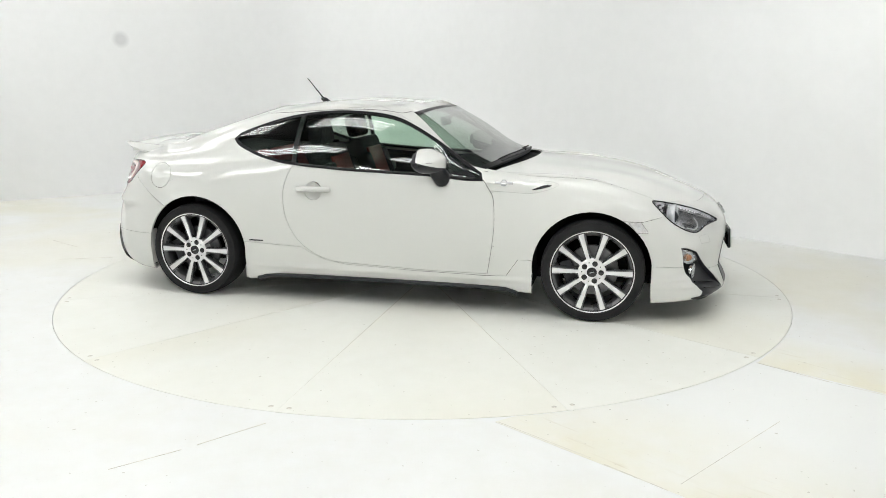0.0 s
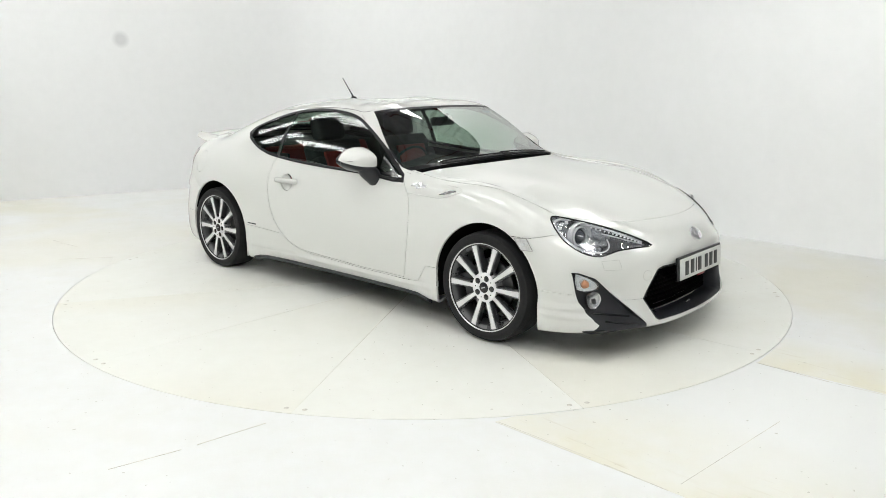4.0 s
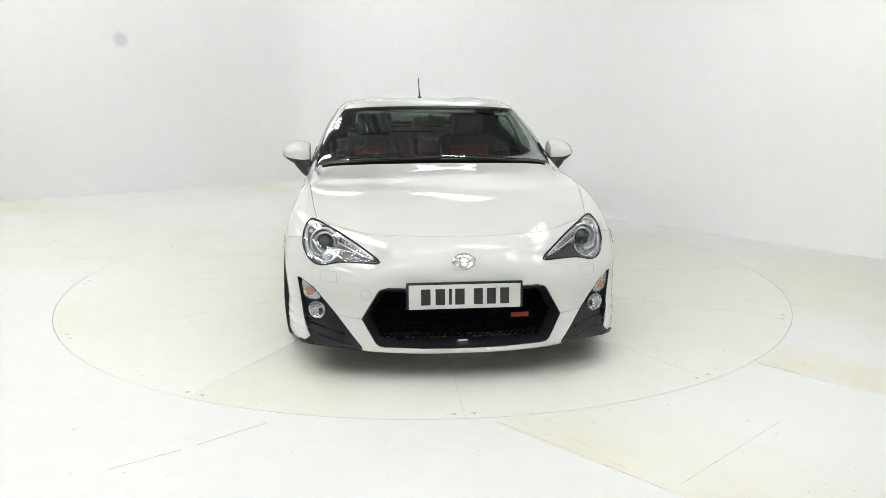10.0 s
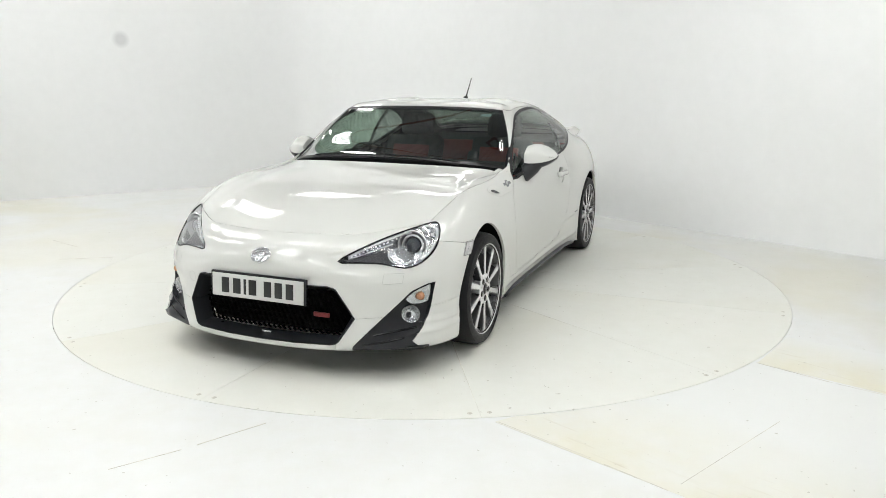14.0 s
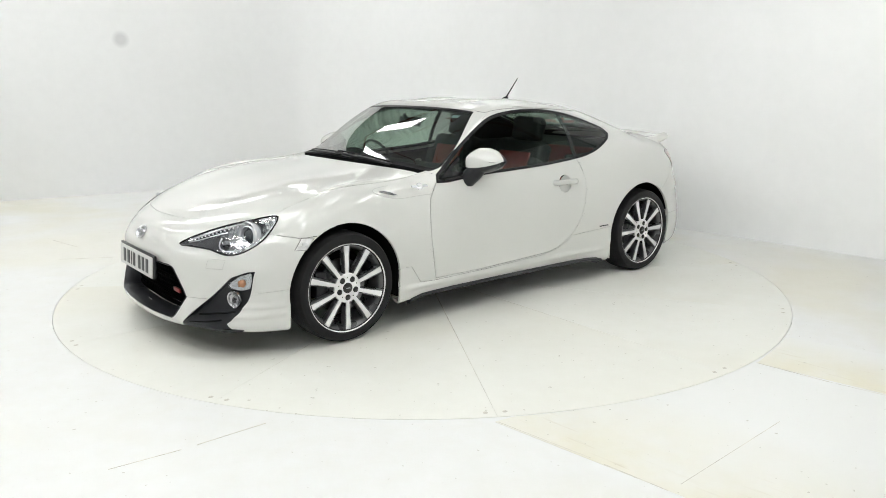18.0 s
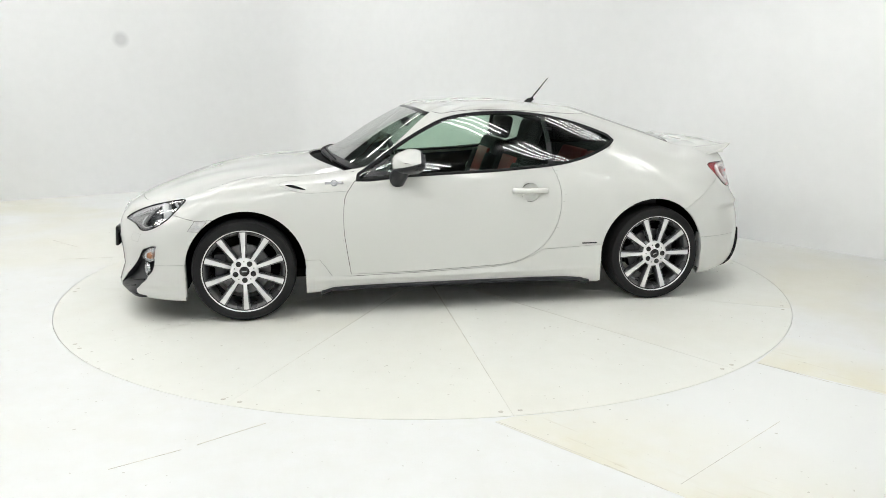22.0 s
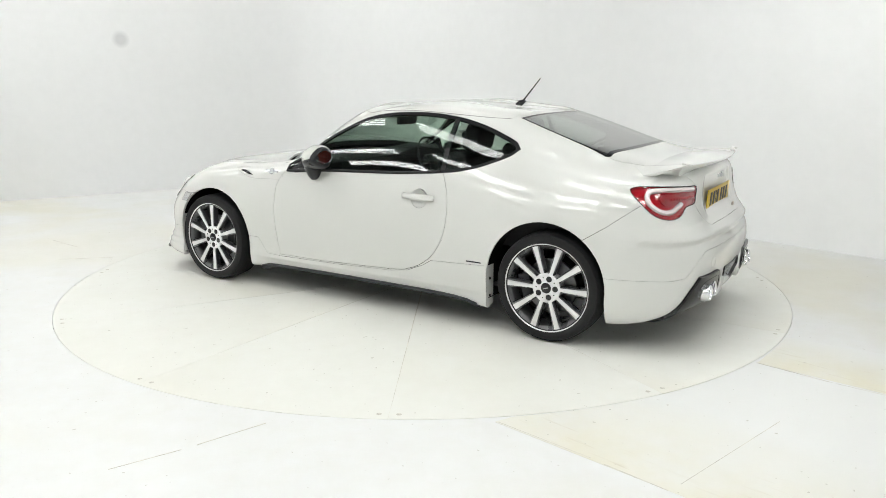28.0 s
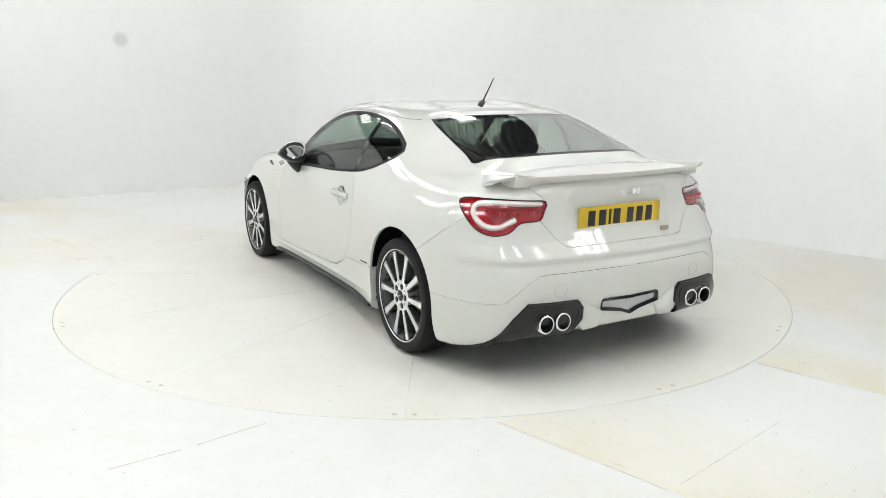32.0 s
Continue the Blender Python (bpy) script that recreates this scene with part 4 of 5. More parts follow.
# wheels
def wheel():
    w = new("wheel")
    w.parent = car
    tyre = [(0.232, -0.095), (0.262, -0.104), (0.290, -0.098), (0.299, -0.08), (0.303, -0.04), (0.303, 0.0), (0.303, 0.04), (0.299, 0.08), (0.290, 0.098), (0.262, 0.104), (0.245, 0.10), (0.232, 0.092)]
    part("tyre", lathe(tyre, 64), RUBBER, w)
    rim = [(0.245, 0.094), (0.247, 0.090), (0.236, 0.088), (0.231, 0.07), (0.222, 0.02), (0.222, -0.09), (0.205, -0.09), (0.205, 0.02), (0.214, 0.07), (0.224, 0.080), (0.236, 0.087), (0.245, 0.094)]
    part("rim", lathe(rim, 64), ALLOY_DARK, w)
    part("rim_lip", lathe([(0.2445, 0.0995), (0.246, 0.094), (0.2395, 0.088), (0.2355, 0.0895), (0.237, 0.0945), (0.2405, 0.0985), (0.2445, 0.0995)], 64), ALLOY, w, "bright machined lip")
    for k in range(10):
        a = 2 * math.pi * k / 10 + math.pi / 2
        out = [(0.05, -0.0165), (0.10, -0.0165), (0.19, -0.0215), (0.238, -0.0265), (0.238, 0.0265), (0.19, 0.0215), (0.10, 0.0165), (0.05, 0.0165)]
        m = pose(0, 0, 0, 0, -math.degrees(a), 0) @ pose(0, 0, 0, 90, 0, 0)
        side = prism(out, 0.04, 0.003, pose(0, 0, -0.088))
        face = prism([(x, y * 0.62) for x, y in out], 0.006, 0.001, pose(0, 0, -0.0915))
        spoke = part("spoke", side, ALLOY_DARK, w, m=m)
        f = part("machined_face", face, ALLOY, spoke, "bright machined spoke face")
    part("hub", lathe([(0.0, 0.0922), (0.078, 0.0922), (0.082, 0.088), (0.081, 0.03), (0.0, 0.03)], 40), ALLOY, w)
    part("centre_cap", lathe([(0.0, 0.0975), (0.022, 0.0975), (0.029, 0.0945), (0.030, 0.08)], 28), GLOSS_BLACK, w, "black centre cap")
    for k in range(5):
        a = 2 * math.pi * k / 5 + math.pi / 2 + math.pi
        part("wheel_nut", lathe([(0.0, 0.0955), (0.012, 0.0955), (0.0165, 0.0932), (0.0165, 0.06)], 12), GLOSS_BLACK, w, m=pose(0.053 * math.cos(a), 0, 0.053 * math.sin(a)))
        b = a + math.pi / 5
        part("hub_hole", lathe([(0.0, 0.0926), (0.0038, 0.0926), (0.0038, 0.085)], 8), GLOSS_BLACK, w, m=pose(0.058 * math.cos(b), 0, 0.058 * math.sin(b)))
    part("cap_emblem", box(0.026, 0.0015, 0.006, 0.0005, pose(0, 0.098, 0)), EMBLEM, w, "small silver cap emblem")
    part("brake_disc", lathe([(0.06, 0.03), (0.148, 0.03), (0.15, 0.028), (0.15, 0.008), (0.06, 0.008)], 48), STEEL, w)
    part("brake_caliper", box(0.07, 0.07, 0.14, 0.012, pose(0.135, 0.02, 0.03)), DARK_GREY, w)
    return w


front_left = wheel()
TRACK = 0.777
front_left.matrix_basis = pose(1.282, TRACK, 0.302)
for x, y in ((-1.285, TRACK), (1.280, -TRACK), (-1.285, -TRACK)):
    copy_thing(front_left, pose(x, y, 0.302, 0, 18, 0 if y > 0 else 180)).parent = car
# wheel housings and floor pan
for sx in (1.273, -1.265):
    for sy in (1, -1):
        arcs = [(sx + 0.365 * math.cos(a), 0.31 + 0.365 * math.sin(a)) for a in np.linspace(-0.35, math.pi + 0.35, 24)]
        bm = bmesh.new()
        a = [bm.verts.new((x, sy * 0.845, z)) for x, z in arcs]
        b = [bm.verts.new((x, sy * 0.45, z)) for x, z in arcs]
        for k in range(len(a) - 1):
            bm.faces.new((a[k], a[k + 1], b[k + 1], b[k]))
        bm.faces.new(b)
        part("wheel_housing", bm, VOID_BLACK, car, "black inner wheel housing")
part("floor_pan", box(3.5, 1.0, 0.06, 0.01, pose(-0.05, 0, 0.19)), VOID_BLACK, car)
part("sill_pan", box(1.7, 1.6, 0.06, 0.01, pose(0.0, 0, 0.19)), VOID_BLACK, car)


# ---------------------------------------------------------------- front of the car
GROOVE_PALE = surface("pale_groove", (0.45, 0.45, 0.43), 0.6)
LENS_WHITE = surface("led_lens", (0.85, 0.86, 0.88), 0.1, coat=1.0)
FOG_CHROME = surface("faceted_chrome", (0.58, 0.59, 0.60), 0.24, metal=1.0, vary=0.2, scale=40, bump=1.0, bump_scale=75)
LAMP_SILVER = surface("lamp_silver", (0.76, 0.77, 0.79), 0.2, metal=0.3, vary=0.06, scale=25, coat=0.6)
LAMP_CHROME = surface("lamp_chrome", (0.70, 0.71, 0.73), 0.16, metal=0.9, vary=0.25, scale=16, bump=0.5, bump_scale=40)
BEZEL_GREY = surface("lamp_bezel_grey", (0.20, 0.205, 0.21), 0.3, metal=0.5, vary=0.1, scale=30)
BEZEL_DARK = surface("lamp_bezel_dark", (0.035, 0.036, 0.04), 0.32, vary=0.12, scale=30)
PROJECTOR = surface("projector_glass", (0.05, 0.055, 0.065), 0.04, coat=1.0)


def both_sides(fn):
    for s in (1, -1):
        fn(s)


def flipped(bm, s):
    """Mirrors a left-hand mesh for the right-hand side."""
    if s < 0:
        bmesh.ops.scale(bm, vec=(1, -1, 1), verts=bm.verts)
        bmesh.ops.reverse_faces(bm, faces=bm.faces)
    return bm


def ring_loft(outlines, close_last=False):
    """Joins closed outlines of equal length one after another."""
    bm = bmesh.new()
    rows = [[bm.verts.new(q) for q in o] for o in outlines]
    n = len(rows[0])
    for a, b in zip(rows, rows[1:]):
        for k in range(n):
            bm.faces.new((a[k], a[(k + 1) % n], b[(k + 1) % n], b[k]))
    if close_last:
        bm.faces.new(rows[-1])
    bmesh.ops.recalc_face_normals(bm, faces=bm.faces)
    return bm


HEX = [(0.0, 0.455), (0.18, 0.455), (0.355, 0.455), (0.385, 0.447), (0.40, 0.43), (0.44, 0.365), (0.478, 0.297), (0.445, 0.24), (0.415, 0.19), (0.40, 0.178), (0.37, 0.172), (0.19, 0.167), (0.0, 0.165)]
HEX = HEX + [(-y, z) for y, z in HEX[-2:0:-1]]
opening = [(on_skin("x", abs(y), z) , y, z) for y, z in HEX]
mouth = [(y, z - 0.018 * min(1.0, max(0.0, (0.30 - z) / 0.08))) for y, z in grown(HEX, -0.034)]
deep = [(x - 0.05, y, z) for (x, _, _), (y, z) in zip(opening, mouth)]
lip = [(x + 0.004, y, z) for (x, _, _), (y, z) in zip(opening, grown(HEX, -0.004))]
grille = part("grille_frame", ring_loft([opening, lip, deep, [(x - 0.06, y, z) for x, y, z in deep]]), DARK_GREY, car, "dark grey hexagonal grille frame", sharp=50)
part("grille_backing", prism([(y, z) for y, z in grown(HEX, -0.01)], 0.01, 0, pose(1.90, 0, 0) @ Matrix(((0, 0, 1, 0), (1, 0, 0, 0), (0, 1, 0, 0), (0, 0, 0, 1)))), VOID_BLACK, car)


MESH_BLACK = surface("grille_mesh_black", (0.004, 0.004, 0.0045), 0.85, vary=0.2, spec=0.05)


def honeycomb():
    bm = bmesh.new()
    r, t = 0.0165, 0.0024
    for row in range(-1, 10):
        for col in range(-16, 17):
            y, z = col * r * 1.78 + (row % 2) * r * 0.89, 0.18 + row * r * 1.54
            if not inside(y, z, mouth):
                continue
            x = on_skin("x", abs(y), z) - 0.095
            outer = [(x, y + r * math.sin(math.pi / 3 * k), z + r * math.cos(math.pi / 3 * k)) for k in range(6)]
            inner = [(x, y + (r - t) * math.sin(math.pi / 3 * k), z + (r - t) * math.cos(math.pi / 3 * k)) for k in range(6)]
            o, i, b = ([bm.verts.new(q) for q in w] for w in (outer, inner, [(q[0] - 0.015, q[1], q[2]) for q in inner]))
            for k in range(6):
                n = (k + 1) % 6
                bm.faces.new((o[k], o[n], i[n], i[k]))
                bm.faces.new((i[k], i[n], b[n], b[k]))
    return bm


tagged(part("grille_mesh", honeycomb(), MESH_BLACK, car, "black honeycomb mesh"), kind="stuff")
part("grille_emblem", box(0.012, 0.085, 0.022, 0.003, pose(1.99, 0.283, 0.29)), surface("red_enamel", (0.24, 0.018, 0.02), 0.35), car, "small red emblem")
part("lip_emblem", box(0.008, 0.05, 0.014, 0.002, pose(2.045, 0.0, 0.186)), SILVER, car, "small silver emblem")


def number_plate(name, plate_mat, m, label):
    """A plate with dark bars in place of its characters."""
    pl = part(name, box(0.006, 0.52, 0.113, 0.0025, None), plate_mat, car, label, m)
    for y, w in ((-0.182, 0.044), (-0.115, 0.044), (-0.068, 0.014), (-0.024, 0.044), (0.062, 0.042), (0.123, 0.042), (0.185, 0.042)):
        part("character_bar", box(0.0012, w, 0.075, 0.0003, pose(0.0034, y, 0.0)), INK, pl)
    return pl


tray = part("plate_bracket", box(0.016, 0.545, 0.125, 0.005, pose(2.094, 0, 0.424, 0, -4, 0)), GLOSS_BLACK, car, "black plate bracket")
number_plate("number_plate", PLATE_WHITE, pose(2.106, 0, 0.421, 0, -4, 0), "white front number plate")

# round nose badge: a ring with crossed ovals, no lettering
BADGE = surface("badge_chrome", (0.66, 0.67, 0.68), 0.2, metal=0.8, vary=0.1, scale=40)
nose = part("nose_badge", lathe([(0.044, 0.0), (0.05, 0.006), (0.056, 0.0), (0.05, -0.006), (0.044, 0.0)], 40, "X"), BADGE, car, "chrome oval nose badge", pose(on_skin("x", 0, 0.577) + 0.006, 0, 0.577, 0, -33, 0) @ Matrix.Diagonal((1, 1.0, 0.75, 1)))
part("badge_field", lathe([(0.0, 0.002), (0.046, 0.0), (0.046, -0.01)], 32, "X"), surface("badge_field", (0.45, 0.46, 0.47), 0.2, metal=0.8), nose)
part("badge_arch", lathe([(0.022, 0.003), (0.026, 0.007), (0.03, 0.003), (0.026, 0.001), (0.022, 0.003)], 28, "X"), BADGE, nose, m=pose(0, 0, -0.006) @ Matrix.Diagonal((1, 0.75, 1.25, 1)))
part("badge_bow", lathe([(0.022, 0.003), (0.026, 0.007), (0.03, 0.003), (0.026, 0.001), (0.022, 0.003)], 28, "X"), BADGE, nose, m=pose(0, 0, 0.008) @ Matrix.Diagonal((1, 1.4, 0.62, 1)))


def sunk(z):
    """How deep the fog lamp pocket lies behind the skin at a height."""
    return 0.034 * min(1.0, max(0.06, (z - 0.175) / 0.06))


def lamp_unit(s):
    lens = BODY["headlamp_lens", s]
    pieces = SKINS["headlamp_lens"]
    unit = part("lamp_housing", panel(pieces, 0.0, -0.058, False, s < 0, -0.062), LAMP_CHROME, lens, "chromed lamp housing")
    at = pose(1.735, s * 0.652, 0.612, 0, -3, s * 12)
    part("reflector_bowl", lathe([(0.071, 0.010), (0.075, 0.004), (0.071, -0.02), (0.062, -0.036), (0.058, -0.036), (0.062, -0.01), (0.066, 0.006), (0.071, 0.010)], 40, "X"), LAMP_SILVER, lens, "bright reflector ring", at)
    part("bowl_floor", lathe([(0.0, -0.036), (0.066, -0.036), (0.066, -0.040)], 32, "X"), BEZEL_GREY, lens, "", at)
    part("projector", lathe([(0.0, 0.020), (0.014, 0.018), (0.028, 0.010), (0.038, -0.004), (0.042, -0.03)], 32, "X"), PROJECTOR, lens, "dark glass projector", at)
    part("projector_ring", lathe([(0.042, -0.008), (0.046, 0.004), (0.054, -0.002), (0.050, -0.016), (0.042, -0.008)], 36, "X"), LAMP_SILVER, lens, "chrome projector ring", at)

    def strip(path, w, back, mat, name, label=""):
        pts = [(on_skin("x", y, z) - back, s * y, z) for y, z in curve_through(path, 5)]
        part(name, tube(pts, w, 6), mat, lens, label)

    # upper daylight strip with its row of small lamps, and the chrome line below it
    strip([(0.418, 0.577), (0.46, 0.601), (0.54, 0.640), (0.60, 0.663), (0.64, 0.672)], 0.006, 0.012, LAMP_SILVER, "light_guide", "bright daylight strip")
    strip([(0.418, 0.570), (0.47, 0.585), (0.54, 0.612), (0.585, 0.628)], 0.004, 0.016, LAMP_SILVER, "lower_trim_line")
    for k in range(13):
        y = 0.432 + 0.0145 * k
        z = 0.579 + (y - 0.432) * 0.44
        part("lamp_led", lathe([(0.0, 0.004), (0.0034, 0.003), (0.0048, 0.0), (0.0048, -0.004)], 10, "X"), LENS_WHITE, lens, "", pose(on_skin("x", y, z) - 0.011, s * y, z))
    strip([(0.640, 0.690), (0.70, 0.692), (0.738, 0.670), (0.746, 0.63), (0.738, 0.585), (0.712, 0.556)], 0.0075, 0.022, LAMP_SILVER, "crescent_trim", "bright outer crescent")
    for y, z in ((0.675, 0.678), (0.700, 0.672), (0.722, 0.655)):
        part("corner_facet", box(0.012, 0.017, 0.017, 0.003, pose(on_skin("x", y, z) - 0.034, s * y, z, 0, 0, s * 35)), LENS_WHITE, lens, "bright faceted corner reflector")
    strip([(0.580, 0.600), (0.588, 0.572), (0.615, 0.550), (0.655, 0.542), (0.695, 0.555)], 0.0045, 0.018, LAMP_SILVER, "bowl_arc")
    lid = curve_through([(0.402, 0.563), (0.46, 0.572), (0.53, 0.594), (0.572, 0.604), (0.578, 0.584), (0.598, 0.562), (0.635, 0.543), (0.672, 0.533), (0.62, 0.541), (0.55, 0.552), (0.47, 0.556)], 3, True)
    front = [(on_skin("x", y, z) - 0.014, s * y, z) for y, z in lid]
    part("lamp_shade", ring_loft([[(x - 0.02, y, z) for x, y, z in front], front], True), BEZEL_DARK, lens, "dark lower shade")
    edge = [(on_skin("x", y, z) + 0.001, s * y, z) for y, z in HEADLAMP]
    part("lamp_seal", tube(edge, 0.0042, 5, True), GLOSS_BLACK, lens, "black lamp seal")
    # fog lamp pocket
    pocket = part("fog_lamp_pocket", panel(SKINS["fog_pocket"], 0.0, lambda c: 0.002 - sunk(c.z), False, s < 0, lambda c: -sunk(c.z)), DARK_GREY, car, "dark grey fog lamp pocket")
    at = pose(1.852, s * 0.693, 0.303, 0, 0, s * 20)
    part("fog_lamp", lathe([(0.0, 0.012), (0.02, 0.011), (0.036, 0.004), (0.04, -0.004)], 28, "X"), LENS, pocket, "clear round fog lamp", at)
    part("fog_reflector", lathe([(0.0, -0.02), (0.02, -0.014), (0.04, 0.0), (0.044, 0.003), (0.046, -0.01)], 28, "X"), FOG_CHROME, pocket, "faceted chrome reflector", at)
    out = curve_through([(0.700, 0.352), (0.675, 0.375), (0.71, 0.413), (0.755, 0.438), (0.768, 0.435), (0.757, 0.36)], 2, True)
    front = [(on_skin("x", y, z) - 0.008, s * y, z) for y, z in out]
    rear = [(x - 0.03, y, z) for x, y, z in front]
    part("indicator_lens", ring_loft([rear, front], True), LENS, pocket, "clear indicator lens").visible_shadow = False
    part("indicator_reflector", ring_loft([[(x - 0.012, y, z) for x, y, z in front], [(x - 0.014, y, z) for x, y, z in front]], True), FOG_CHROME, pocket)
    part("indicator_bulb", lathe([(0.0, 0.026), (0.014, 0.02), (0.022, 0.0), (0.016, -0.01)], 16, "X"), ORANGE, pocket, "amber bulb", pose(on_skin("x", 0.725, 0.39) - 0.028, s * 0.728, 0.388))
    # pocket fin and lower winglet
    fin = [(on_skin("x", y, z) - 0.012, s * y, z) for y, z in curve_through([(0.56, 0.218), (0.62, 0.228), (0.68, 0.238), (0.728, 0.246)], 3)]
    part("pocket_fin", tube(fin, 0.005, 6), GLOSS_BLACK, pocket)
    fin = [(on_skin("x", y, z) - 0.006, s * y, z) for y, z in curve_through([(0.52, 0.176), (0.58, 0.184), (0.64, 0.195), (0.692, 0.206)], 3)]
    part("pocket_fin", tube(fin, 0.0045, 6), GLOSS_BLACK, pocket)
    plan = [(2.005, 0.535, 0.164, 0.001), (1.99, 0.58, 0.162, 0.004), (1.965, 0.65, 0.160, 0.006), (1.93, 0.722, 0.159, 0.008), (1.892, 0.768, 0.158, 0.007), (1.855, 0.790, 0.157, 0.002)]
    bm = bmesh.new()
    rows = []
    for x, y, z, h in plan:
        rows.append([bm.verts.new(q) for q in ((x, s * y, z - h), (x + 0.002, s * (y + 0.002), z + h), (x - 0.006, s * (y - 0.004), z + h + 0.002), (x - 0.05, s * (y - 0.05), z + 0.004), (x - 0.07, s * (y - 0.07), z - h))])
    for a, b in zip(rows, rows[1:]):
        for k in range(5):
            bm.faces.new((a[k], a[(k + 1) % 5], b[(k + 1) % 5], b[k]))
    bm.faces.new(rows[0])
    bm.faces.new(rows[-1])
    bmesh.ops.recalc_face_normals(bm, faces=bm.faces)
    part("bumper_winglet", bm, PANEL_BLACK, car, "gloss black bumper winglet")
    # side marker
    quad = [(1.543, 0.606), (1.474, 0.603), (1.524, 0.545), (1.587, 0.547)]
    ring = [tuple(np.array(quad[i]) * (1 - k / 5) + np.array(quad[(i + 1) % 4]) * k / 5) for i in range(4) for k in range(5)]
    outer = [(x, s * (on_skin("y", x, z) + 0.006), z) for x, z in ring]
    inner = [(x, y - s * 0.02, z) for x, y, z in outer]
    mk = part("side_marker", ring_loft([inner, outer], True), bpy.data.materials.get("marker_reflector") or surface("marker_reflector", (0.72, 0.72, 0.72), 0.15, metal=0.25, vary=0.3, scale=40, bump=0.7, bump_scale=70, coat=1.0), car, "clear side marker lamp")
    part("marker_seal", tube(outer, 0.0018, 5, True), GROOVE, mk, "dark seal")
    part("marker_bulb", box(0.022, 0.006, 0.014, 0.003, pose(1.532, s * (on_skin("y", 1.532, 0.575) + 0.006), 0.575)), LAMP_SILVER, mk)
    # washer cover and tow cover
    rect = [(0.592, 0.508), (0.672, 0.506), (0.670, 0.462), (0.592, 0.460)]
    rect = [tuple(np.array(rect[i]) * (1 - k / 6) + np.array(rect[(i + 1) % 4]) * k / 6) for i in range(4) for k in range(6)]
    part("washer_cover", tube([(on_skin("x", y, z) + 0.0003, s * y, z) for y, z in rect], 0.0011, 4, True), GROOVE_PALE, car)


both_sides(lamp_unit)
part("tow_cover", tube([(on_skin("x", abs(y), z) + 0.0003, y, z) for y, z in circle(-0.455, 0.418, 0.026, 24)], 0.0009, 4, True), GROOVE_PALE, car)


# ---------------------------------------------------------------- sides of the car
def side_details(s):
    Y = lambda x, z: on_skin("y", x, z)
    # mirror: sections from the inner end out to the rounded tip (y, front x, back x, low z, top z)
    shell = bmesh.new()
    rings = []
    for y, xf, xb, z0, z1 in ((0.800, 0.382, 0.250, 0.862, 0.974), (0.806, 0.396, 0.238, 0.852, 0.984), (0.84, 0.402, 0.226, 0.846, 0.996), (0.88, 0.396, 0.222, 0.848, 0.997), (0.92, 0.376, 0.220, 0.860, 0.985),
                              (0.955, 0.345, 0.220, 0.880, 0.962), (0.978, 0.305, 0.222, 0.900, 0.940), (0.986, 0.275, 0.229, 0.912, 0.926)):
        ring = []
        for k in range(28):
            a = 2 * math.pi * k / 28
            c, d = (math.copysign(abs(f) ** 0.5, f) for f in (math.cos(a), math.sin(a)))
            slant = 0.034 * max(0.0, c) * max(0.0, d)
            ring.append(shell.verts.new(((xf + xb) / 2 + c * (xf - xb) / 2, y, (z0 + z1) / 2 + d * (z1 - z0) / 2 - slant)))
        rings.append(ring)
    for a, b in zip(rings, rings[1:]):
        for k in range(28):
            shell.faces.new((a[k], a[(k + 1) % 28], b[(k + 1) % 28], b[k]))
    shell.faces.new(rings[0])
    shell.faces.new(rings[-1])
    bmesh.ops.recalc_face_normals(shell, faces=shell.faces)
    low = shell.copy()
    split = dict(plane_co=(0.40, 0.85, 0.884), plane_no=(-0.27, 0.0, -1))
    bmesh.ops.bisect_plane(shell, geom=shell.verts[:] + shell.edges[:] + shell.faces[:], clear_outer=True, **split)
    bmesh.ops.bisect_plane(low, geom=low.verts[:] + low.edges[:] + low.faces[:], clear_inner=True, **split)
    back = shell.copy()
    cutter = dict(plane_co=(0.238, 0.85, 0.9), plane_no=(-1, 0.1, 0))
    bmesh.ops.bisect_plane(shell, geom=shell.verts[:] + shell.edges[:] + shell.faces[:], clear_outer=True, **cutter)
    bmesh.ops.bisect_plane(back, geom=back.verts[:] + back.edges[:] + back.faces[:], clear_inner=True, **cutter)
    mir = part("door_mirror", flipped(shell, s), PAINT, car, "white door mirror shell")
    part("mirror_underside", flipped(low, s), DARK_GREY, mir, "black underside")
    part("mirror_bezel", flipped(back, s), DARK_GREY, mir, "black mirror bezel")
    arm = tube([(0.368, 0.792, 0.795), (0.368, 0.812, 0.822), (0.352, 0.85, 0.858), (0.342, 0.875, 0.888)], [0.046, 0.052, 0.050, 0.046], 14)
    part("mirror_arm", flipped(arm, s), DARK_GREY, mir, "black arm")
    glass = lathe([(0.0, 0.0), (0.9, 0.0), (1.0, 0.1)], 28, "X")
    part("mirror_glass", glass, MIRROR, mir, "", pose(0.216, s * 0.89, 0.925, 0, 0, 180 - s * 5) @ Matrix.Diagonal((0.02, 0.068, 0.042, 1)))
    # mirror triangle, window divider
    tri = [(0.575, 0.828), (0.475, 0.836), (0.40, 0.842), (0.40, 0.945), (0.50, 0.885)]
    outer = [(x, s * (Y(x, z) + 0.002), z) for x, z in tri]
    part("mirror_corner_trim", ring_loft([[(x, y - s * 0.012, z) for x, y, z in outer], outer], True), GLOSS_BLACK, car, "black corner trim")
    post = [(-0.605, 0.888), (-0.575, 0.886), (-0.575, 1.00), (-0.573, 1.08), (-0.57, 1.168), (-0.60, 1.164), (-0.603, 1.08), (-0.605, 1.00)]
    outer = [(x, s * (Y(x, z) + 0.002), z) for x, z in post]
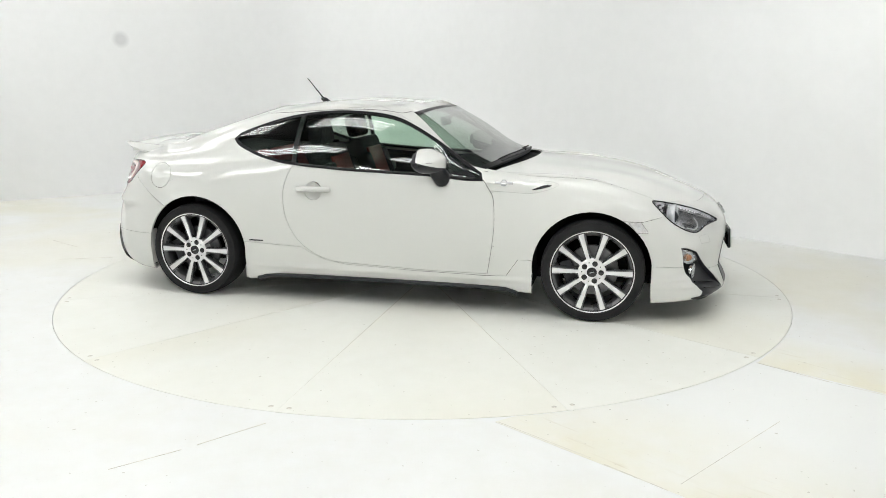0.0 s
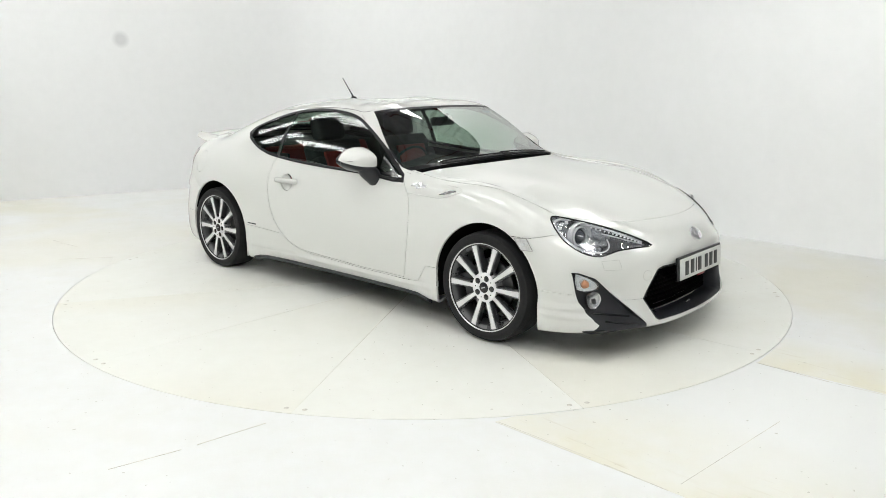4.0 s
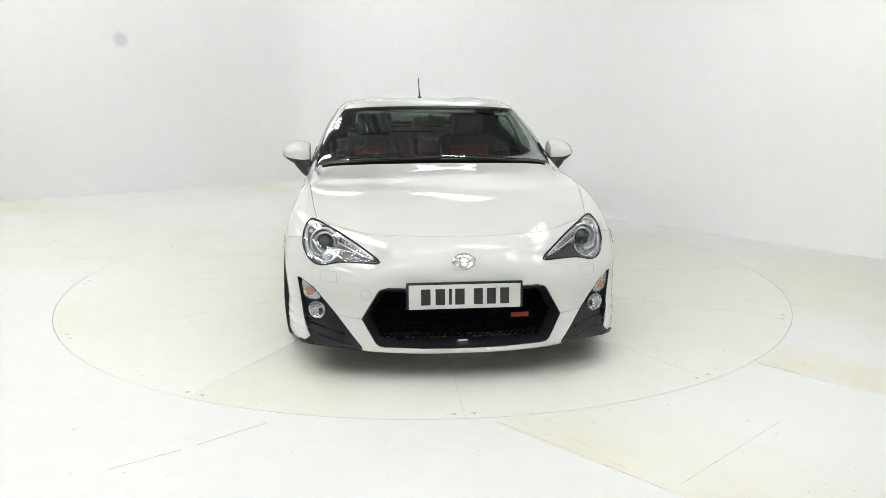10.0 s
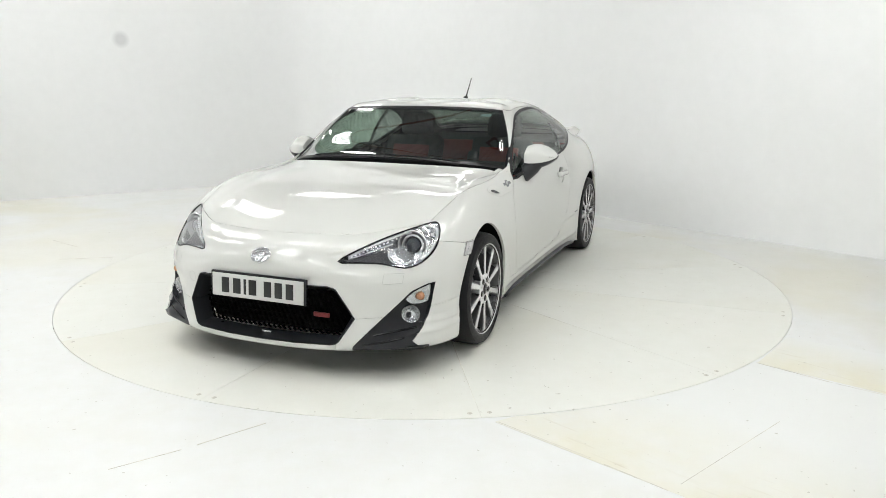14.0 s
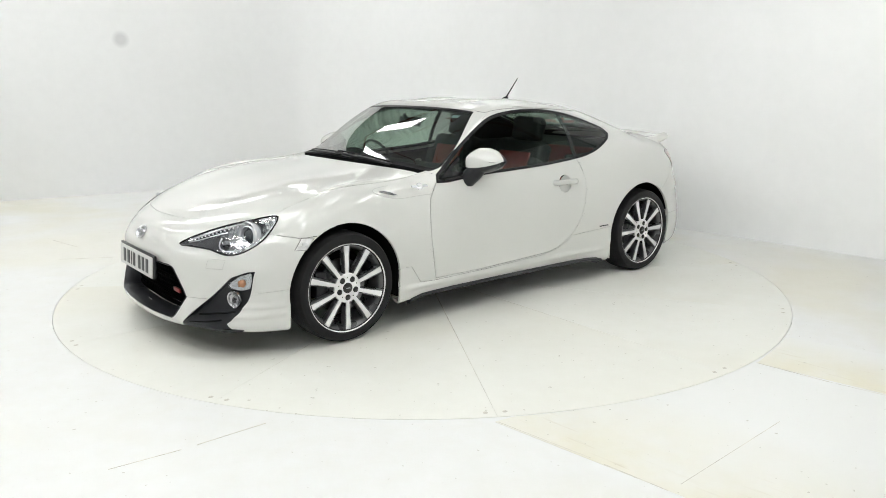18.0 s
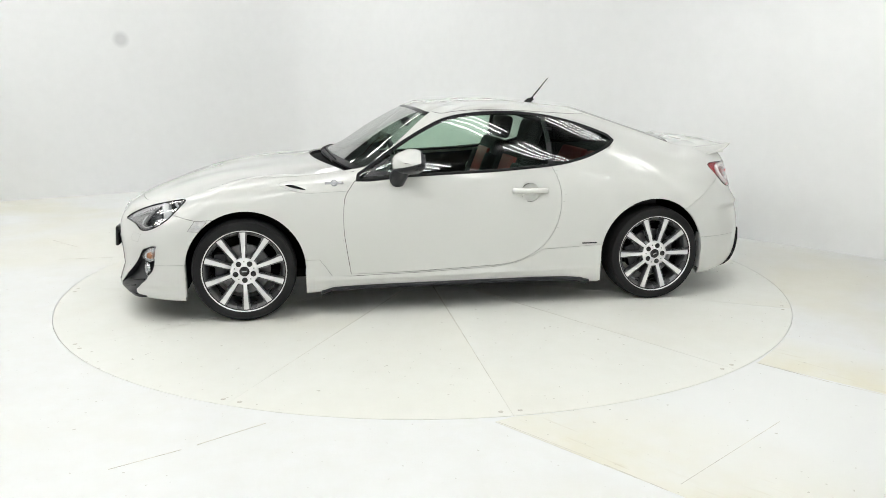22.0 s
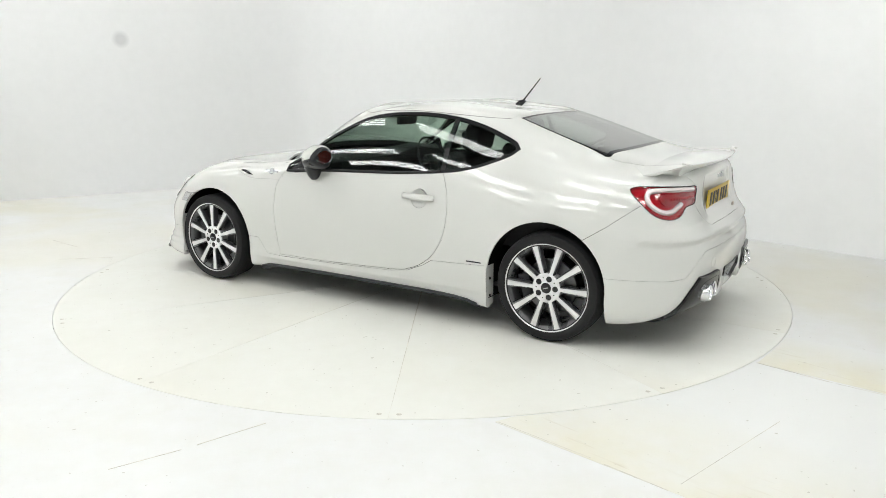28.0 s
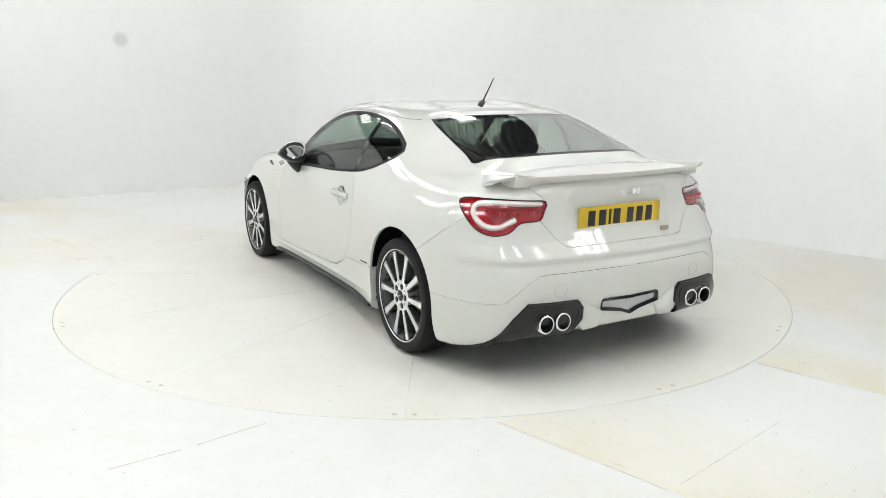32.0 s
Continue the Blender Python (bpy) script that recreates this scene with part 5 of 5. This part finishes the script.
    part("window_divider", ring_loft([[(x, y - s * 0.012, z) for x, y, z in outer], outer], True), MATT_BLACK, car, "black window divider")
    belt = [(x, s * (Y(x, z) + 0.004), z) for x, z in curve_through([(0.56, 0.82), (0.275, 0.837), (-0.245, 0.856), (-0.577, 0.881)], 5)]
    part("belt_strip", tube(belt, 0.007, 6), MATT_BLACK, car, "black rubber belt strip")
    # handle
    yc = Y(-0.452, 0.717)
    cup = lathe([(0.0, -0.015), (0.025, -0.0135), (0.043, -0.008), (0.053, -0.0025), (0.0565, 0.0)], 28)
    part("handle_cup", cup, PAINT, car, "", pose(-0.452, s * yc, 0.717, 0, 0, 0 if s > 0 else 180))
    bar = [(-0.345, 0.729), (-0.365, 0.7295), (-0.45, 0.729), (-0.53, 0.728), (-0.557, 0.726)]
    pts = [(x, s * (Y(x, z) + (0.002 if i in (0, 4) else 0.020)), z) for i, (x, z) in enumerate(bar)]
    hb = tube(curve_through(pts, 4), [0.011] + [0.0155] * 15 + [0.011], 12)
    for v in hb.verts:
        v.co.z = 0.7285 + (v.co.z - 0.7285) * 1.15
    part("door_handle", hb, PAINT, car)
    # wing vent, its outline and the emblem
    slit = curve_through([(1.028, 0.791), (0.985, 0.794), (0.92, 0.770), (0.915, 0.765), (0.955, 0.770)], 3, True)
    outer = [(x, s * (Y(x, z) + 0.0025), z) for x, z in slit]
    part("wing_vent", ring_loft([[(x, y - s * 0.01, z) for x, y, z in outer], outer], True), GLOSS_BLACK, car, "black wing vent")
    line_ = curve_through([(0.665, 0.752), (0.78, 0.748), (0.90, 0.745), (0.98, 0.760), (1.045, 0.783), (1.065, 0.800), (1.03, 0.812), (0.95, 0.818)], 4)
    part("vent_outline", tube([(x, s * (Y(x, z) + 0.0004), z) for x, z in line_], 0.0014, 4), GROOVE_PALE, car)
    emblem = [(0.80, 0.807), (0.765, 0.807), (0.755, 0.818), (0.735, 0.818), (0.725, 0.807), (0.69, 0.807), (0.69, 0.793), (0.725, 0.793), (0.735, 0.782), (0.755, 0.782), (0.765, 0.793), (0.80, 0.793)]
    outer = [(x, s * (Y(x, z) + 0.005), z) for x, z in emblem]
    part("wing_emblem", ring_loft([[(x, y - s * 0.008, z) for x, y, z in outer], outer], True), EMBLEM, car, "chrome winged emblem")
    part("emblem_disc", lathe([(0.0, 0.0075), (0.012, 0.007), (0.0155, 0.005), (0.0155, -0.002)], 18), ALLOY, car, "bright emblem disc", pose(0.745, s * Y(0.745, 0.80), 0.80, 0, 0, 0 if s > 0 else 180))
    # sill blade
    bm = bmesh.new()
    rows = []
    for x, z, o in ((0.84, 0.143, 0.0), (0.77, 0.165, 0.012), (0.6, 0.168, 0.02), (0.2, 0.168, 0.022), (-0.3, 0.166, 0.022), (-0.70, 0.164, 0.02), (-0.79, 0.155, 0.012), (-0.85, 0.137, 0.0)):
        y = Y(x, 0.18)
        rows.append([bm.verts.new((x, s * (y + a), z + b)) for a, b in ((-0.01, 0.014), (o, 0.004), (o - 0.004, -0.006), (-0.05, -0.03), (-0.06, 0.0))])
    for a, b in zip(rows, rows[1:]):
        for k in range(5):
            bm.faces.new((a[k], a[(k + 1) % 5], b[(k + 1) % 5], b[k]))
    bm.faces.new(rows[0])
    bm.faces.new(rows[-1])
    bmesh.ops.recalc_face_normals(bm, faces=bm.faces)
    part("sill_blade", bm, DARK_GREY, car, "dark grey sill blade")
    # skirt end plate with bolts in front of the rear wheel
    end = part("skirt_end_plate", box(0.006, 0.085, 0.235, 0.002, pose(-0.918, s * 0.828, 0.258)), PAINT, car)
    for z in (0.20, 0.30):
        part("bolt", lathe([(0.0, -0.006), (0.007, -0.005), (0.008, 0.0)], 10, "X"), MATT_BLACK, end, m=pose(-0.923, s * 0.835, z))
    end = part("bumper_end_plate", box(0.006, 0.06, 0.30, 0.002, pose(1.618, s * 0.815, 0.31)), PAINT, car)
    end = part("bumper_end_plate", box(0.006, 0.06, 0.24, 0.002, pose(-1.612, s * 0.815, 0.30)), PAINT, car)
    text = part("skirt_script", box(0.12, 0.0015, 0.008, 0.0005, pose(-0.85, s * (Y(-0.85, 0.39) + 0.001), 0.391)), DARK_GREY, car, "small grey script bar")


both_sides(side_details)
# roof ditch seals
for s in (1, -1):
    ditch = [tuple(skin(u, 9.0) * np.array([1, s, 1])) for u in np.arange(7.0, 13.01, 0.25)]
    part("roof_ditch_seal", tube(ditch, 0.0022, 5), GROOVE, car, "grey roof seam")
# aerial
mast = part("aerial_base", tube([(-0.65, 0, 1.24), (-0.685, 0, 1.248), (-0.715, 0, 1.262)], [0.006, 0.02, 0.010], 12), GLOSS_BLACK, car, "black aerial foot")
part("aerial_rod", tube([(-0.70, 0, 1.262), (-0.76, 0, 1.333), (-0.818, 0, 1.403)], [0.0055, 0.004, 0.003], 8), MATT_BLACK, mast)
# wipers
for s, pts in ((-1, [(0.785, 0.02, 0.925), (0.762, -0.2, 0.922), (0.718, -0.42, 0.912), (0.688, -0.54, 0.900)]), (1, [(0.735, 0.50, 0.897), (0.765, 0.3, 0.918), (0.782, 0.12, 0.928), (0.772, -0.05, 0.932)])):
    w = part("wiper_arm", tube(curve_through(pts, 3), 0.007, 6), MATT_BLACK, car, "black wiper")
    part("wiper_blade", tube([(x - 0.02, y, z + 0.012) for x, y, z in curve_through(pts, 3)], 0.0045, 5), RUBBER, w)


# ---------------------------------------------------------------- rear of the car
def rear_x(y, z):
    return on_skin("x", abs(y), z, -1)


RED_GLASS = surface("red_lamp_plastic", (0.50, 0.010, 0.02), 0.12, vary=0.08, scale=30, coat=1.0)
GUIDE = surface("opal_light_guide", (0.74, 0.66, 0.66), 0.25, coat=0.5)


RED_BLOCK = surface("red_inner_block", (0.30, 0.006, 0.012), 0.15, vary=0.15, scale=60, bump=0.5, bump_scale=160, coat=0.6)
LED_RED = surface("led_red", (0.62, 0.06, 0.07), 0.2, coat=0.5)


def tail_unit(s):
    lens = BODY["tail_lamp_lens", s]
    part("lamp_housing", panel(SKINS["tail_lamp_lens"], 0.0, -0.012, False, s < 0, -0.014), RED_GLASS, lens, "red lamp housing")

    def strip(name, path, w, back, mat, label=""):
        pts = [(rear_x(y, z) + back, s * y, z) for y, z in curve_through(path, 5)]
        return part(name, tube(pts, w, 6), mat, lens, label)

    strip("light_guide", [(0.455, 0.838), (0.55, 0.843), (0.66, 0.846), (0.708, 0.837), (0.729, 0.80), (0.722, 0.762), (0.694, 0.738), (0.655, 0.738), (0.62, 0.755), (0.585, 0.773)], 0.014, 0.012, GUIDE, "white C-shaped light guide")
    block = curve_through([(0.462, 0.822), (0.56, 0.824), (0.655, 0.826), (0.690, 0.806), (0.684, 0.775), (0.655, 0.766), (0.60, 0.786), (0.53, 0.792), (0.468, 0.790)], 3, True)
    front = [(rear_x(y, z) + 0.006, s * y, z) for y, z in block]
    part("inner_block", ring_loft([[(x + 0.012, y, z) for x, y, z in front], front], True), RED_BLOCK, lens, "ribbed red inner block")
    for k in range(12):
        y = 0.476 + 0.0155 * k
        part("lamp_led", box(0.006, 0.007, 0.015, 0.001, pose(rear_x(y, 0.80) + 0.003, s * y, 0.800)), LED_RED, lens)
    part("lamp_seal", tube([(rear_x(y, z) - 0.001, s * y, z) for y, z in TAIL_LAMP], 0.0024, 5, True), GLOSS_BLACK, lens, "black lamp seal")
    # exhaust pipes
    for y in (0.415, 0.512):
        m = pose(-2.052, s * y, 0.303, 0, 3, 0)
        pipe = part("exhaust_tip", lathe([(0.036, 0.10), (0.042, 0.10), (0.0445, 0.0), (0.044, -0.008), (0.041, -0.011), (0.036, -0.010), (0.0335, -0.002), (0.032, 0.10), (0.036, 0.10)], 36, "X"), CHROME, car, "polished steel exhaust tip", m)
        part("pipe_bore", lathe([(0.0, 0.06), (0.0312, 0.06), (0.0312, 0.004)], 28, "X"), VOID_BLACK, pipe)
        for k in range(14):
            a = 2 * math.pi * k / 14
            part("pipe_hole", box(0.004, 0.005, 0.005, 0, pose(-0.0045, 0.0395 * math.cos(a), 0.0395 * math.sin(a))), VOID_BLACK, pipe)
    hollow = [(0.345, 0.365), (0.34, 0.29), (0.365, 0.245), (0.56, 0.235), (0.575, 0.29), (0.555, 0.365)]
    rim = [(rear_x(y, z) - 0.020, s * y, z) for y, z in curve_through(hollow, 4, True)]
    deep = [(x + 0.045, y * 0.99, 0.303 + (z - 0.303) * 0.85) for x, y, z in rim]
    part("exhaust_recess", ring_loft([[(x + 0.012, y, z) for x, y, z in rim], rim, deep], True), PANEL_BLACK, car, "black exhaust recess", sharp=50)
    fin = [(0.305, 0.388), (0.33, 0.285), (0.285, 0.237), (0.20, 0.242), (0.155, 0.312)]
    leg = [(rear_x(y, 0.30) - 0.010, s * y, z) for y, z in fin[:5]]
    part("apron_fin", ring_loft([[(x + 0.06, y, z) for x, y, z in leg], [(x + 0.006, y, z) for x, y, z in leg], [(x, s * (0.245 + (abs(y) - 0.245) * 0.88), 0.30 + (z - 0.30) * 0.9) for x, y, z in leg]], True), PAINT, car, "", sharp=60)
    part("tow_cover", tube([(rear_x(y, z) - 0.0003, s * y, z) for y, z in circle(0.425, 0.452, 0.034, 26)], 0.0009, 4, True), GROOVE_PALE, car)


both_sides(tail_unit)
number_plate("rear_number_plate", PLATE_YELLOW, pose(rear_x(0, 0.752) - 0.012, 0, 0.752, 0, 3, 180), "yellow rear number plate")
# boot emblems as plain shapes
for y, w, h in ((0.0, 0.030, 0.008), (-0.004, 0.010, 0.030), (-0.050, 0.034, 0.007), (-0.050, 0.009, 0.030), (-0.092, 0.028, 0.030), (-0.118, 0.016, 0.034)):
    part("boot_emblem", box(0.006, w, h, 0.002, pose(rear_x(0.05, 0.862) - 0.003, y, 0.862, 0, 8, 0) @ pose(0, 0, 0, 10, 0, 0)), CHROME, car, "chrome boot emblem")
part("boot_badge", box(0.004, 0.055, 0.028, 0.001, pose(rear_x(0.28, 0.665) - 0.003, -0.27, 0.668)), surface("champagne_badge", (0.42, 0.36, 0.28), 0.3, metal=0.6), car, "small champagne badge")
# lower centre lamp and its frame
mid = [(0.0, 0.372), (0.085, 0.375), (0.172, 0.378), (0.182, 0.362), (0.185, 0.322), (0.06, 0.30), (0.0, 0.278)]
mid = mid + [(-y, z) for y, z in mid[-2:0:-1]]
edge = [(rear_x(y, z), y, z) for y, z in mid]
inner = [(x + 0.004, y, z) for (x, _, _), (y, z) in zip(edge, grown(mid, -0.015))]
fr = part("diffuser_frame", ring_loft([edge, [(x - 0.008, y, z) for x, y, z in edge], inner]), GLOSS_BLACK, car, "black diffuser frame")
part("reversing_lamp", ring_loft([inner, [(x + 0.01, y, z) for x, y, z in inner]], True), surface("frosted_lens", (0.52, 0.53, 0.53), 0.2, coat=1.0, bump=0.6, bump_scale=260), fr, "frosted reversing lamp")
# spoiler
bm = bmesh.new()
rows = []
for y in np.linspace(-0.585, 0.585, 41):
    k = abs(y) / 0.585
    rise = 0.014 * max(0.0, (k - 0.88) / 0.12) ** 1.5
    xr = -1.985 + 0.075 * k ** 2
    deck = on_skin("z", -1.72, abs(y)) if k < 0.9 else on_skin("z", -1.72, 0.52)
    pts = [(-1.70 + 0.01 * k, deck - 0.004), (-1.80, deck + 0.0), (-1.88, deck + 0.002), (xr + 0.02, 0.968 + rise), (xr, 0.966 + rise), (xr + 0.004, 0.958 + rise), (xr + 0.03, 0.938), (-1.88, 0.915), (-1.78, 0.92)]
    rows.append([bm.verts.new((x, y, z)) for x, z in pts])
for a, b in zip(rows, rows[1:]):
    for i in range(len(a)):
        j = (i + 1) % len(a)
        bm.faces.new((a[i], b[i], b[j], a[j]))
bm.faces.new(rows[0])
bm.faces.new(rows[-1])
bmesh.ops.recalc_face_normals(bm, faces=bm.faces)
part("rear_spoiler", bm, PAINT, car, "white ducktail spoiler", sharp=40)


def wing_end(s):
    bm = bmesh.new()
    rows = []
    for k in range(7):
        t = k / 6
        y = 0.586 + 0.066 * t
        x0, x1 = -1.64 - 0.07 * t, -1.925 + 0.07 * t
        xm = (x0 + x1) / 2
        z = on_skin("z", x0, y)
        tip = 0.978 - 0.024 * t
        zm = max(on_skin("z", xm, y) + 0.004, (z + tip) / 2 - 0.006)
        rows.append([bm.verts.new((x, s * y, q)) for x, q in ((x0, z + 0.001), (xm, zm + 0.004), (x1, tip), (x1 + 0.008, tip - 0.011), (xm, zm - 0.010), (x0 - 0.01, z - 0.006))])
    for a, b in zip(rows, rows[1:]):
        for i in range(6):
            bm.faces.new((a[i], b[i], b[(i + 1) % 6], a[(i + 1) % 6]))
    bm.faces.new(rows[0])
    bm.faces.new(rows[-1])
    bmesh.ops.recalc_face_normals(bm, faces=bm.faces)
    part("spoiler_end", bm, PAINT, car, sharp=40)


both_sides(wing_end)

# ---------------------------------------------------------------- cabin
part("wing_liner", panel([f for f in SKINS["front_wing"] if max(q[0] for q in f) < 0.8 and min(q[2] for q in f) > 0.78], 0.0, 0.0, True, False, -0.008), VOID_BLACK, car)
both_parts = SKINS["roof"] + SKINS["windscreen_pillar"] + [f for f in SKINS["rear_quarter"] if min(q[2] for q in f) > 0.95]
part("headliner", panel(both_parts, 0.0, 0.0, True, False, -0.022), LINER, car, "grey headliner")
for s in (1, -1):
    card = part("door_card", panel([f for f in SKINS["door"] if min(q[2] for q in f) > 0.3], 0.0, 0.0, False, s < 0, -0.06), SEAT_BLACK, car, "black door card")
    part("quarter_trim", box(0.75, 0.02, 0.42, 0.008, pose(-0.98, s * 0.70, 0.68)), SEAT_BLACK, car)
    part("armrest", box(0.5, 0.06, 0.05, 0.015, pose(-0.1, s * 0.745, 0.62)), SEAT_RED, card)


def dash():
    bm = bmesh.new()
    rows = []
    for y in np.linspace(-0.72, 0.72, 25):
        k = (y / 0.72) ** 2
        hood = 0.035 * math.exp(-((y + 0.36) / 0.17) ** 2)
        pts = [(0.70 - 0.08 * k, 0.85), (0.55, 0.895 - 0.02 * k), (0.42, 0.89 + hood), (0.36, 0.86 + hood), (0.34, 0.74), (0.40, 0.60), (0.52, 0.45), (0.75, 0.45)]
        rows.append([bm.verts.new((x, y, z)) for x, z in pts])
    for a, b in zip(rows, rows[1:]):
        for i in range(8):
            bm.faces.new((a[i], b[i], b[(i + 1) % 8], a[(i + 1) % 8]))
    bm.faces.new(rows[0])
    bm.faces.new(rows[-1])
    bmesh.ops.recalc_face_normals(bm, faces=bm.faces)
    return bm


part("dashboard", dash(), SEAT_BLACK, car, "black dashboard", sharp=50)
rim_ = lathe([(0.175, 0.0), (0.183, 0.012), (0.19, 0.0), (0.183, -0.012), (0.175, 0.0)], 40, "X")
sw = part("steering_wheel", rim_, SEAT_BLACK, car, "black steering wheel", pose(0.21, -0.36, 0.80, 0, 24, 0))
part("wheel_boss", box(0.05, 0.15, 0.13, 0.03, pose(0.02, 0, -0.01)), DARK_GREY, sw)
for a in (0, 180, 270):
    part("wheel_spoke", box(0.018, 0.13, 0.035, 0.006, pose(0.01, 0, 0, a, 0, 0) @ pose(0, 0.11, 0)), DARK_GREY, sw)
part("interior_mirror", box(0.03, 0.22, 0.06, 0.014, pose(0.205, 0, 1.115, 0, -10, 0)), MATT_BLACK, car, "black interior mirror")
part("mirror_stem", tube([(0.22, 0, 1.12), (0.255, 0, 1.165)], 0.012, 8), MATT_BLACK, car)
part("windscreen_sticker", box(0.001, 0.07, 0.028, 0, pose(0.205, 0.485, 1.165, 0, -62, 0)), surface("pale_blue_paper", (0.45, 0.62, 0.68), 0.6), car, "small pale blue sticker")


def loaf(sx, sy, sz, m, r=0.04):
    return box(sx, sy, sz, r, m, 4)


for s in (1, -1):
    base = part("front_seat", loaf(0.50, 0.46, 0.16, pose(-0.13, s * 0.36, 0.37)), SEAT_BLACK, car, "black sports seat with red panels")
    back = part("seat_back", loaf(0.13, 0.46, 0.60, pose(-0.45, s * 0.36, 0.68, 0, -20, 0), 0.05), SEAT_BLACK, base)
    part("seat_back_panel", loaf(0.03, 0.30, 0.42, pose(-0.385, s * 0.36, 0.70, 0, -20, 0), 0.012), SEAT_RED, base, "red leather panel")
    part("seat_back_rear", loaf(0.03, 0.36, 0.40, pose(-0.52, s * 0.36, 0.68, 0, -20, 0), 0.012), SEAT_BLACK, base)
    for k in (-1, 1):
        part("seat_bolster", loaf(0.12, 0.08, 0.42, pose(-0.40, s * 0.36 + 0.2 * k, 0.66, 0, -20, 0), 0.035), SEAT_BLACK, base, "black side bolster")
        part("headrest_post", tube([(-0.555, s * 0.36 + 0.05 * k, 0.95), (-0.575, s * 0.36 + 0.05 * k, 1.02)], 0.006, 6), CHROME, base)
    part("headrest", loaf(0.10, 0.26, 0.17, pose(-0.585, s * 0.36, 1.05, 0, -14, 0), 0.045), SEAT_BLACK, base)
    part("seat_cushion_panel", loaf(0.36, 0.28, 0.03, pose(-0.10, s * 0.36, 0.455), 0.012), SEAT_RED, base)
part("rear_seat", loaf(0.34, 1.10, 0.14, pose(-0.86, 0, 0.42)), SEAT_BLACK, car, "black rear bench")
for s in (1, -1):
    part("rear_seat_back", loaf(0.10, 0.50, 0.50, pose(-1.06, s * 0.27, 0.66, 0, -28, 0)), SEAT_RED, car, "red rear backrest")
part("parcel_shelf", box(0.42, 1.16, 0.02, 0.005, pose(-1.36, 0, 0.90, 0, 4, 0)), SEAT_BLACK, car, "black parcel shelf")
part("centre_console", loaf(0.9, 0.2, 0.22, pose(-0.05, 0, 0.43), 0.03), MATT_BLACK, car)
part("cabin_floor", box(1.9, 1.5, 0.02, 0, pose(-0.3, 0, 0.245)), SEAT_BLACK, car)
part("bulkhead", box(0.02, 1.4, 0.6, 0, pose(0.72, 0, 0.55)), VOID_BLACK, car)
part("rear_bulkhead", box(0.02, 1.2, 0.6, 0, pose(-1.2, 0, 0.55, 0, -20, 0)), VOID_BLACK, car)


# ---------------------------------------------------------------- motion of the turntable and the car
TURN = ((0, -14.70), (4, -42.96), (8, -71.23), (12, -99.56), (16, -127.93), (20, -156.30), (24, -184.67), (28, -213.05), (32, -241.44))
CAR_SHIFT = pose(-0.0594, 0.0152, 0.0)


def turn_at(t):
    return float(np.interp(t, [q[0] for q in TURN], [q[1] for q in TURN]))


def motions():
    steps = [float(k) for k in range(0, 33)]
    walk(turntable, [(t, pose(0, 0, 0, 0, 0, turn_at(t))) for t in steps])
    walk(car, [(t, pose(0, 0, 0, 0, 0, turn_at(t)) @ CAR_SHIFT) for t in steps])


motions()
